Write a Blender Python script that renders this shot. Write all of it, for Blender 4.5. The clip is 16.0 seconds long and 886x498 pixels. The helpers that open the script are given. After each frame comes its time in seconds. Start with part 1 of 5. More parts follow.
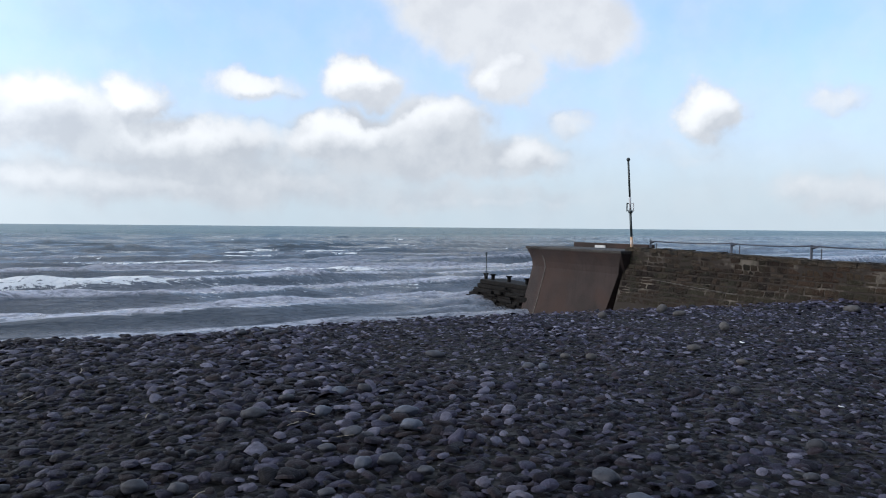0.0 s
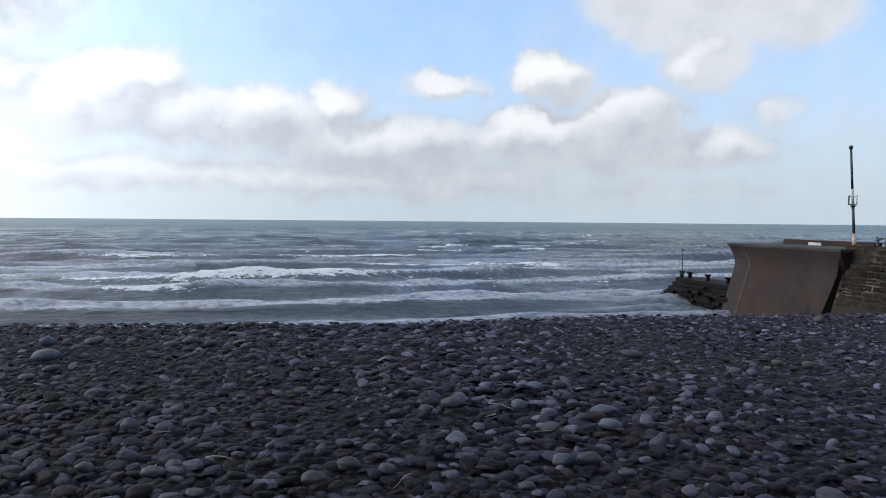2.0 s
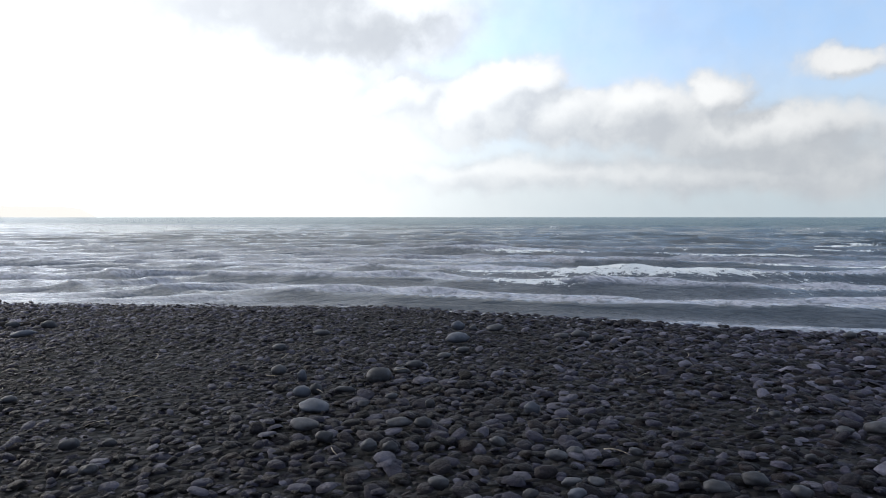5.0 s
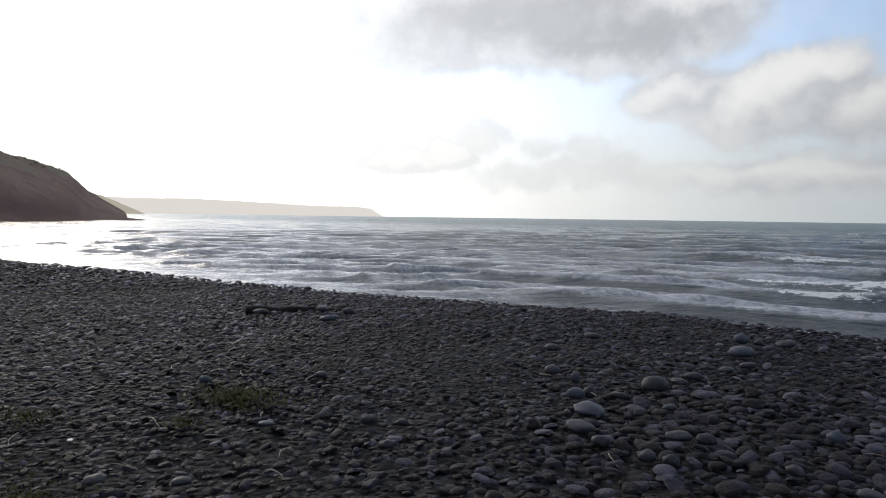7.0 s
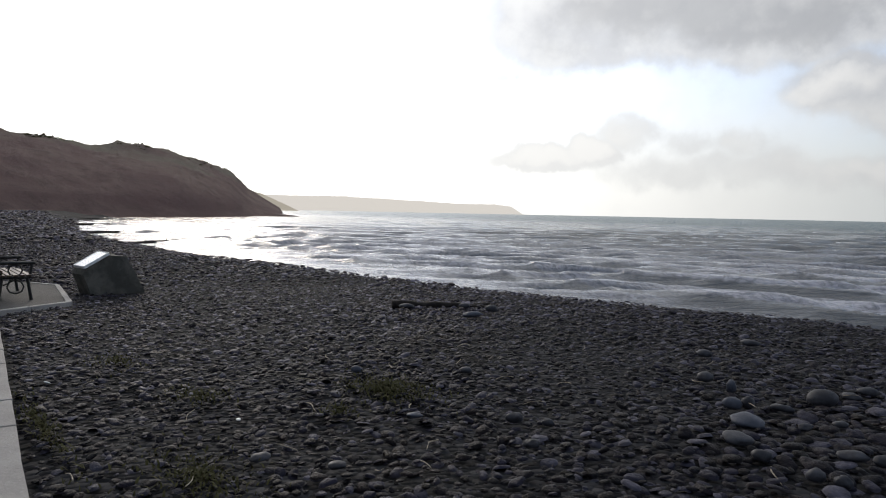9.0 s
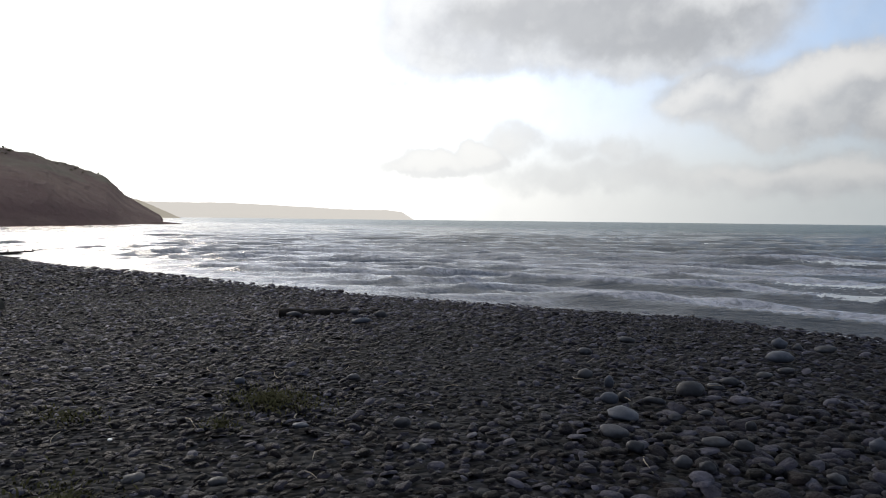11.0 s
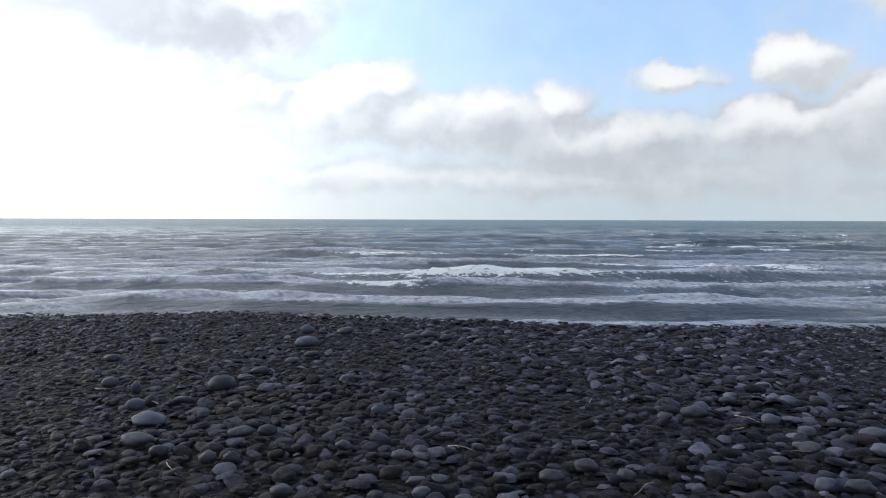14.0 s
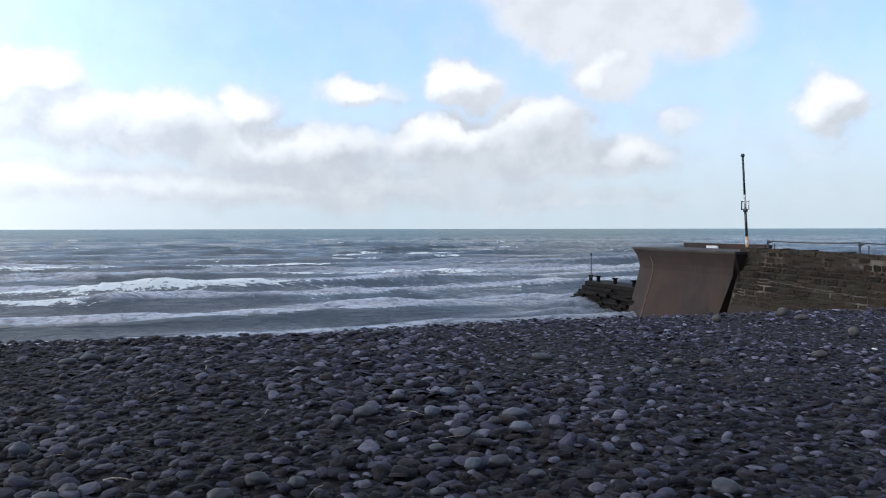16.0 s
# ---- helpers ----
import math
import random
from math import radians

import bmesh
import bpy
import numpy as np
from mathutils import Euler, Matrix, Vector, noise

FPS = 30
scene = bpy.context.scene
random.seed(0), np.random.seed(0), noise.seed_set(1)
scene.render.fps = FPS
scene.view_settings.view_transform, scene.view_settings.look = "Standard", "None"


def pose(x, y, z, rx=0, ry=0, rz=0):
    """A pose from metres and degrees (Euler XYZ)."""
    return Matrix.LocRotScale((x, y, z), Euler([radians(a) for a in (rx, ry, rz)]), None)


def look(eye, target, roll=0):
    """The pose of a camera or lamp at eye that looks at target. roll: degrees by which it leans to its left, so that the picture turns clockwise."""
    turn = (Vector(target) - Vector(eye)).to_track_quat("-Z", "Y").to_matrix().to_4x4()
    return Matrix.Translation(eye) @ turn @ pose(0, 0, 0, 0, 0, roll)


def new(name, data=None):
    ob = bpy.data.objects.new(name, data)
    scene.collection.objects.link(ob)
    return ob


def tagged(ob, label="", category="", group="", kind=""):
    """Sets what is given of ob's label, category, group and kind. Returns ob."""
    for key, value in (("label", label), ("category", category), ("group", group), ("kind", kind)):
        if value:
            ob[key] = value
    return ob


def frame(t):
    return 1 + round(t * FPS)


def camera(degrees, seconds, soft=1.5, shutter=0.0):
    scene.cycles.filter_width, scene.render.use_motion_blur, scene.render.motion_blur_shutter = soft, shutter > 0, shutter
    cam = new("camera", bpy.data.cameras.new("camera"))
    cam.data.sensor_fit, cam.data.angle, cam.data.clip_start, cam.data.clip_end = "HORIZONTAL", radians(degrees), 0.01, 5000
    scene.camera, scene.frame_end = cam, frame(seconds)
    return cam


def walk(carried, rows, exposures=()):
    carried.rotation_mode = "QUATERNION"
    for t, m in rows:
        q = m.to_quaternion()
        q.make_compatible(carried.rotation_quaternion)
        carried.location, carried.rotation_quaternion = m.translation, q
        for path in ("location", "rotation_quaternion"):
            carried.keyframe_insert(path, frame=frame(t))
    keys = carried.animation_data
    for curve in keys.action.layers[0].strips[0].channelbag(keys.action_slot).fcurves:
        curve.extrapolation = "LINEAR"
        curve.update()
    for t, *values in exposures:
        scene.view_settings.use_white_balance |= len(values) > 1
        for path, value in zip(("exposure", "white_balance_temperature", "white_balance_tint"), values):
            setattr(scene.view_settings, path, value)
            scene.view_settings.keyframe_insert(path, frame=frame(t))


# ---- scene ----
# ---- camera and walk ----
cam = camera(63.65, 16.0, soft=1.05)

# seconds, heading (clockwise from +y), pitch, lean; the lens swings on an arm of 0.352 m about the feet
PATH = (
    (0.0, 24.82, -1.77, 0.51),
    (0.5, 21.80, -1.73, 0.38),
    (1.0, 18.34, -1.52, 0.39),
    (1.5, 14.68, -2.11, 0.52),
    (2.0, 9.87, -2.26, 0.49),
    (2.5, 6.00, -2.25, 0.63),
    (3.0, 1.35, -2.44, 0.52),
    (3.5, -3.71, -1.99, 0.27),
    (4.0, -9.28, -1.70, -0.03),
    (4.2, -11.22, -1.91, -0.07),
    (6.3, -33.67, -2.27, 0.48),
    (6.5, -35.71, -2.15, 0.54),
    (7.0, -40.53, -2.58, 0.78),
    (7.5, -45.67, -3.09, 1.32),
    (8.0, -50.24, -2.91, 1.23),
    (8.2, -51.24, -3.00, 1.53),
    (8.7, -52.36, -3.00, 1.25),
    (9.4, -49.74, -2.70, 0.85),
    (10.3, -46.63, -2.33, 0.55),
    (10.5, -46.18, -2.38, 0.62),
    (11.0, -42.99, -2.35, 0.65),
    (11.5, -36.98, -2.42, 0.63),
    (12.0, -30.79, -2.58, 0.36),
    (12.5, -24.46, -2.77, -0.08),
    (13.0, -17.94, -2.75, 0.37),
    (13.5, -12.45, -2.44, 0.32),
    (14.0, -7.88, -2.40, 0.19),
    (14.5, -2.09, -2.24, 0.13),
    (15.0, 5.18, -2.08, 0.32),
    (15.5, 11.20, -2.13, -0.26),
    (16.0, 16.65, -1.65, -0.09),
)
ARM, EYE_Z = 0.352, 1.70


def aim(heading, pitch, lean):
    a, p = radians(heading), radians(pitch)
    eye = Vector((ARM * math.sin(a), ARM * math.cos(a), EYE_Z))
    way = Vector((math.sin(a) * math.cos(p), math.cos(a) * math.cos(p), math.sin(p)))
    return look(eye, eye + way, lean)


walk(cam, [(t, aim(a, p, r)) for t, a, p, r in PATH], [
    (0.0, 1.15, 6380, 11), (2.0, 1.05, 6400, 11), (3.5, 1.1, 6430, 11), (4.2, 1.05, 6530, 10.5), (6.3, 0.75, 6800, 11), (7.2, 0.46, 6880, 11.5), (8.2, 0.41, 6930, 12),
    (10.3, 0.42, 6930, 12), (12.0, 0.49, 6720, 11), (12.5, 0.65, 6660, 11), (13.0, 0.80, 6600, 11), (13.5, 0.84, 6550, 11), (14.0, 1.05, 6500, 10.5), (14.5, 1.06, 6470, 11), (15.5, 1.05, 6370, 11), (16.0, 1.21, 6340, 11)])

# ---- world, sun ----
SUN_AZ, SUN_EL = -72.0, 21.0
SEA_Z = -2.0

# clouds: heading, elevation, half width, half height (degrees), weight
CLOUDS_NORTH = (
    (28.9, 17.9, 9.3, 5.1, 1.00),
    (30.1, 12.5, 3.1, 3.3, 1.00),
    (35.6, 15.3, 5.8, 3.3, 0.75),
    (18.2, 11.1, 3.6, 2.1, 1.00),
    (10.0, 10.3, 4.0, 1.3, 0.75),
    (17.4, 6.9, 5.2, 2.2, 1.00),
    (24.6, 7.9, 4.5, 3.0, 0.90),
    (22.5, 5.6, 8.5, 2.6, 0.72),
    (9.0, 4.4, 13.0, 2.4, 0.55),
    (30.0, 5.1, 6.1, 1.8, 0.70),
    (34.8, 7.9, 2.8, 1.5, 0.50),
    (45.2, 8.7, 2.9, 2.0, 1.00),
    (42.9, 6.0, 4.2, 1.4, 0.35),
    (53.4, 9.3, 2.8, 1.4, 0.50),
    (53.6, 2.5, 7.9, 1.9, 0.50),
    (1.6, 9.1, 2.6, 1.8, 0.85),
    (-4.6, 7.6, 7.0, 2.4, 0.90),
)
CLOUDS_MIDDLE = (
    (3.9, 6.2, 10.3, 2.2, 0.85),
    (5.1, 3.3, 19.6, 2.3, 0.65),
    (25.5, 2.4, 14.9, 1.4, 0.40),
    (-4.4, 8.2, 5.4, 2.1, 0.90),
    (1.0, 9.2, 2.1, 1.6, 0.90),
    (-0.3, 6.6, 6.6, 1.4, 0.70),
    (-8.0, 9.4, 1.9, 1.1, 0.60),
    (-14.4, 10.1, 4.0, 2.3, 1.00),
    (-18.5, 8.2, 5.6, 2.1, 0.90),
    (-23.0, 10.1, 3.3, 1.9, 0.80),
    (-11.6, 8.5, 2.8, 2.2, 0.80),
    (-7.5, 3.7, 21.0, 1.5, 0.55),
    (-26.6, 3.5, 14.0, 0.9, 0.30),
    (-35.6, 16.7, 16.0, 5.1, 1.00),
    (-28.6, 14.9, 12.5, 4.2, 1.00),
)
CLOUDS_SUNWARD = (
    (-41.8, 13.8, 8.1, 3.3, 0.75),
    (-17.5, 8.3, 6.1, 2.6, 1.00),
    (-13.1, 10.6, 3.8, 2.1, 0.90),
    (-23.0, 9.3, 4.2, 2.1, 0.80),
    (-10.3, 7.9, 3.8, 2.6, 1.00),
    (-43.5, 4.7, 5.1, 1.3, 0.80),
    (-39.9, 5.2, 2.1, 1.3, 0.85),
    (-37.2, 6.5, 2.6, 1.6, 0.48),
    (-33.2, 5.5, 2.8, 1.6, 0.48),
    (-29.2, 5.4, 2.8, 1.6, 0.48),
    (-30.9, 3.4, 12.1, 1.8, 0.52),
    (-16.5, 3.2, 11.6, 1.8, 0.60),
    (-46.7, 10.7, 1.1, 0.8, 0.50),
    (-50.6, 4.5, 3.3, 1.1, 0.40),
)


def heading_vector(az, el):
    a, e = radians(az), radians(el)
    return Vector((math.sin(a) * math.cos(e), math.cos(a) * math.cos(e), math.sin(e)))


class Nodes:
    """Short hand for building a node tree."""

    def __init__(self, tree):
        self.tree = tree
        tree.nodes.clear()

    def put(self, kind, inputs=None):
        n = self.tree.nodes.new(kind)
        return self.feed(n, inputs or {})

    def feed(self, n, inputs):
        for k, v in inputs.items():
            if isinstance(v, bpy.types.NodeSocket):
                self.tree.links.new(v, n.inputs[k])
            else:
                n.inputs[k].default_value = v
        return n

    def math(self, op, a, b=0.0, c=0.0, clamp=False):
        n = self.tree.nodes.new("ShaderNodeMath")
        n.operation, n.use_clamp = op, clamp
        return self.feed(n, {0: a, 1: b, 2: c}).outputs[0]

    def vec(self, op, a, b=(0, 0, 0), c=(0, 0, 0)):
        n = self.tree.nodes.new("ShaderNodeVectorMath")
        n.operation = op
        self.feed(n, {0: a, 1: b, 2: c})
        return n.outputs["Value"] if op in ("LENGTH", "DOT_PRODUCT", "DISTANCE") else n.outputs["Vector"]

    def mix(self, f, a, b, blend="MIX"):
        n = self.tree.nodes.new("ShaderNodeMix")
        n.data_type, n.blend_type = "RGBA", blend
        return self.feed(n, {0: f, 6: a, 7: b}).outputs[2]

    def ramp(self, v, lo, hi, a=0.0, b=1.0, smooth=True):
        n = self.tree.nodes.new("ShaderNodeMapRange")
        n.interpolation_type = "SMOOTHSTEP" if smooth else "LINEAR"
        return self.feed(n, {0: v, 1: lo, 2: hi, 3: a, 4: b}).outputs[0]

    def noise(self, v, scale, detail=4.0, rough=0.5, dist=0.0):
        return self.put("ShaderNodeTexNoise", {"Vector": v, "Scale": scale, "Detail": detail, "Roughness": rough, "Distortion": dist})


def make_world():
    world = bpy.data.worlds.new("sky")
    scene.world = world
    world.use_nodes = True
    n = Nodes(world.node_tree)
    way = n.vec("NORMALIZE", n.put("ShaderNodeTexCoord").outputs["Generated"])
    xyz = n.put("ShaderNodeSeparateXYZ", {0: way}).outputs
    az = n.math("MULTIPLY", n.math("ARCTAN2", xyz[0], xyz[1]), 57.2958)
    el = n.math("MULTIPLY", n.math("ARCSINE", xyz[2]), 57.2958)
    flat = n.put("ShaderNodeCombineXYZ", {0: az, 1: el, 2: 0.0}).outputs[0]
    big = n.noise(way, 7.0, 4.0, 0.5)
    fine = n.noise(way, 22.0, 5.0, 0.55)
    off = n.vec("MULTIPLY", n.vec("SUBTRACT", big.outputs["Color"], (0.5, 0.5, 0.5)), (5.0, 3.0, 0.0))
    off2 = n.vec("MULTIPLY", n.vec("SUBTRACT", fine.outputs["Color"], (0.5, 0.5, 0.5)), (3.4, 2.4, 0.0))
    here = n.vec("ADD", n.vec("ADD", flat, off), off2)

    def field(at):
        total = None
        for a, e, ra, re, w in CLOUDS_NORTH + CLOUDS_MIDDLE + CLOUDS_SUNWARD:
            d = n.vec("MULTIPLY_ADD", at, (1 / ra, 1 / re, 0), (-a / ra, -e / re, 0))
            m = n.ramp(n.vec("LENGTH", d), 1.5, 0.2, 0.0, w)
            total = m if total is None else n.math("SMOOTH_MAX", total, m, 0.3)
        return total

    def billow(at, shift):
        puff = n.noise(n.vec("ADD", way, shift), 15.0, 6.0, 0.56)
        return n.math("ADD", at, n.math("MULTIPLY", n.math("SUBTRACT", puff.outputs["Fac"], 0.5), n.ramp(at, 0.03, 0.35, 0.0, 0.46)))

    # a broken deck overhead and behind, past the part of the sky that is in view; its cover is tuned for the light on
    # sea and stones
    side = n.math("MAXIMUM", n.ramp(el, 20.0, 28.0), n.ramp(n.math("ABSOLUTE", n.math("ADD", az, 8.0)), 68.0, 84.0))
    deck = n.math("MULTIPLY", n.ramp(n.noise(way, 3.2, 6.0, 0.55).outputs["Fac"], 0.45, 0.64), side)
    # high bright veil on the sun's side, added above the view to brighten water and stones
    near = n.math("MAXIMUM", n.vec("DOT_PRODUCT", way, heading_vector(SUN_AZ, SUN_EL)), 0.0)
    veil = n.math("MULTIPLY", n.ramp(el, 20.0, 29.0), n.ramp(near, 0.30, 0.80, 0.0, 0.85))
    deck = n.math("MAXIMUM", deck, veil)
    body = billow(n.math("MAXIMUM", field(here), deck), (0, 0, 0))
    # the same clouds a little way towards the sun: what they lack there is lit here
    sunward = billow(field(n.vec("ADD", here, (-1.3, 1.5, 0.0))), (-0.012, 0.0, 0.024))
    edge = n.ramp(body, 0.04, 0.62)
    lit = n.ramp(n.math("SUBTRACT", body, sunward), -0.25, 0.68)
    lit = n.math("MAXIMUM", lit, n.math("MULTIPLY", n.ramp(az, -4.0, 26.0, 0.16, 0.42), n.ramp(el, 7.0, 12.0, 0.35, 1.0)))
    lit = n.math("MAXIMUM", lit, n.math("MULTIPLY", n.ramp(el, 9.5, 7.0, 0.0, 0.5), n.ramp(az, -15.0, -24.0)))
    lit = n.math("MAXIMUM", lit, n.math("MULTIPLY", deck, 0.75))

    sky = n.put("ShaderNodeTexSky")
    sky.sky_type, sky.sun_disc = "NISHITA", False
    sky.sun_elevation, sky.sun_rotation = radians(SUN_EL), radians(SUN_AZ)
    sky.air_density, sky.dust_density, sky.ozone_density = 1.0, 0.3, 2.0
    blue = n.vec("MULTIPLY", sky.outputs[0], (0.130, 0.123, 0.147))
    clear = n.mix(n.ramp(el, 15.0, 5.0), n.mix(n.ramp(az, 5.0, -30.0), (0.178, 0.310, 0.452, 1), (0.250, 0.400, 0.57, 1)), (0.265, 0.355, 0.43, 1))
    blue = n.mix(0.6, blue, clear)
    haze = n.ramp(el, 13.0, 0.0)
    warm = n.ramp(az, 12.0, -42.0)
    far_air = n.mix(warm, (0.272, 0.324, 0.360, 1), (0.40, 0.425, 0.442, 1))
    air = n.mix(n.math("MULTIPLY", haze, 0.97), blue, far_air)
    shade = n.mix(n.ramp(fine.outputs["Fac"], 0.35, 0.65), (0.225, 0.232, 0.250, 1), (0.29, 0.295, 0.305, 1))
    shade = n.mix(warm, shade, n.mix(1.0, shade, (1.68, 1.75, 1.82, 1), "MULTIPLY"))
    thick = n.math("MULTIPLY", n.ramp(n.math("MINIMUM", body, sunward), 0.60, 0.95, 0.0, 0.72), n.math("MULTIPLY", n.ramp(el, 9.5, 12.5), n.ramp(az, -4.0, -18.0)))
    shade = n.mix(thick, shade, (0.155, 0.165, 0.185, 1))
    cloud = n.mix(lit, shade, n.mix(warm, (0.50, 0.495, 0.49, 1), (0.64, 0.655, 0.67, 1)))
    cloud = n.mix(n.math("MULTIPLY", haze, 0.5), cloud, n.mix(warm, (0.275, 0.298, 0.33, 1), (0.45, 0.47, 0.485, 1)))
    seen = n.mix(n.math("MULTIPLY", edge, 0.93), air, cloud)
    # the veiled sun
    thin = n.ramp(edge, 0.1, 1.0, 1.0, 0.22)
    glow = n.math("MULTIPLY", n.math("POWER", near, 5.5), 0.76)
    glow = n.math("MULTIPLY", glow, thin)
    core = n.math("MULTIPLY", n.math("POWER", near, 70.0), 0.6)
    wide = n.math("MULTIPLY", n.math("POWER", near, 3.0), n.ramp(edge, 0.0, 1.0, 0.27, 0.12))
    light = n.math("ADD", n.math("ADD", glow, core), wide)
    light = n.vec("MULTIPLY", n.put("ShaderNodeCombineXYZ", {0: light, 1: light, 2: light}).outputs[0], (1.0, 0.98, 0.95))
    total = n.vec("MULTIPLY", n.vec("ADD", seen, light), (0.978, 1.0, 1.008))
    bg = n.put("ShaderNodeBackground", {"Color": total, "Strength": 1.0})
    n.put("ShaderNodeOutputWorld", {"Surface": bg.outputs[0]})


make_world()
sun = new("sun", bpy.data.lights.new("sun", "SUN"))
sun.data.energy, sun.data.angle, sun.data.color = 0.5, radians(14), (1.0, 0.93, 0.82)
sun.matrix_world = look(heading_vector(SUN_AZ, SUN_EL) * 60, (0, 0, 0))


# ---- materials ----
def material(name, build):
    m = bpy.data.materials.new(name)
    m.use_nodes = True
    n = Nodes(m.node_tree)
    out = build(n)
    n.put("ShaderNodeOutputMaterial", {"Surface": out})
    return m


def place(n, scale=(1, 1, 1)):
    return n.vec("MULTIPLY", n.put("ShaderNodeNewGeometry").outputs["Position"], scale)


def rgb(r, g, b):
    return (r, g, b, 1)


def bsdf(n, color, rough, bump=None, strength=0.3, distance=0.01, metal=0.0, spec=0.5):
    ins = {"Base Color": color, "Roughness": rough, "Metallic": metal, "Specular IOR Level": spec}
    if bump is not None:
        ins["Normal"] = n.put("ShaderNodeBump", {"Strength": strength, "Distance": distance, "Height": bump}).outputs[0]
    return n.put("ShaderNodeBsdfPrincipled", ins).outputs[0]


def pick(n, v, stops):
    r = n.put("ShaderNodeValToRGB", {0: v})
    els = r.color_ramp.elements
    while len(els) < len(stops):
        els.new(0.5)
    for e, (p, c) in zip(els, stops):
        e.position, e.color = p, (*c, 1)
    return r.outputs[0]


STONE_TONES = ((0.00, (0.0045, 0.0038, 0.0060)), (0.22, (0.0103, 0.0089, 0.0144)), (0.42, (0.0167, 0.0152, 0.0267)), (0.55, (0.0269, 0.0187, 0.0202)),
               (0.68, (0.0294, 0.0280, 0.0483)), (0.85, (0.0602, 0.0571, 0.0893)), (1.00, (0.1636, 0.1566, 0.2046)))


def stone_surface(n, rnd):
    p = n.vec("ADD", place(n), n.vec("SCALE", n.put("ShaderNodeCombineXYZ", {0: rnd, 1: rnd, 2: rnd}).outputs[0]))
    base = pick(n, rnd, STONE_TONES)
    band = n.noise(n.vec("MULTIPLY", place(n), (9.0, 9.0, 26.0)), 1.0, 4.0, 0.6)
    grain = n.noise(place(n), 90.0, 5.0, 0.65)
    col = n.mix(n.ramp(band.outputs["Fac"], 0.35, 0.7), n.mix(0.75, base, rgb(0.03, 0.03, 0.034), "MULTIPLY"), base)
    col = n.mix(0.6, base, col)
    col = n.mix(n.math("MULTIPLY", n.ramp(grain.outputs["Fac"], 0.55, 0.8), 0.3), col, rgb(0.07, 0.068, 0.076))
    wrack = n.noise(place(n), 0.55, 4.0, 0.6)
    col = n.mix(n.math("MULTIPLY", n.ramp(wrack.outputs["Fac"], 0.55, 0.70), 0.45), col, rgb(0.022, 0.0135, 0.0105))
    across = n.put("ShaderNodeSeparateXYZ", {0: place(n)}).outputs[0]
    # Drier paler stones at pier and ridge; the rest is light level painted in.
    dry_and_light = n.math("ADD", n.ramp(across, -2.0, 3.0, 0.60, 0.95), n.math("ADD", n.ramp(across, 4.0, 9.0, 0.0, 0.22), n.ramp(across, -6.0, -12.0, 0.0, 0.46)))
    dry_and_light = n.math("MULTIPLY", dry_and_light, n.ramp(n.put("ShaderNodeSeparateXYZ", {0: place(n)}).outputs[1], 6.0, 11.0, 1.0, 1.3))
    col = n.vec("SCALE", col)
    dry_and_light.node.id_data.links.new(dry_and_light, col.node.inputs["Scale"])
    rough = n.ramp(grain.outputs["Fac"], 0.3, 0.7, 0.46, 0.72)
    return bsdf(n, col, rough, n.math("ADD", n.math("MULTIPLY", grain.outputs["Fac"], 0.3), n.noise(place(n), 24.0, 4.0, 0.6).outputs["Fac"]), 0.9, 0.022, spec=0.11)


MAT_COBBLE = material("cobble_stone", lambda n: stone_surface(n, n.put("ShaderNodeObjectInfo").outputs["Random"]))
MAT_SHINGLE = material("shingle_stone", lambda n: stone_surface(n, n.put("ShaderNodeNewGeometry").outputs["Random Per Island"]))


def ground_nodes(n):
    vor = n.put("ShaderNodeTexVoronoi", {"Vector": place(n), "Scale": 13.0})
    tone = pick(n, n.put("ShaderNodeSeparateColor", {0: vor.outputs["Color"]}).outputs[0], ((0.0, (0.008, 0.008, 0.009)), (0.6, (0.022, 0.022, 0.025)), (1.0, (0.05, 0.05, 0.054))))
    big = n.noise(place(n), 0.6, 4.0, 0.6)
    col = n.mix(n.ramp(big.outputs["Fac"], 0.4, 0.7), tone, n.mix(0.5, tone, rgb(0.03, 0.028, 0.024)))
    return bsdf(n, col, 0.9, n.math("SUBTRACT", 1.0, vor.outputs["Distance"]), 0.9, 0.05, spec=0.08)


MAT_GROUND = material("beach_bed", ground_nodes)


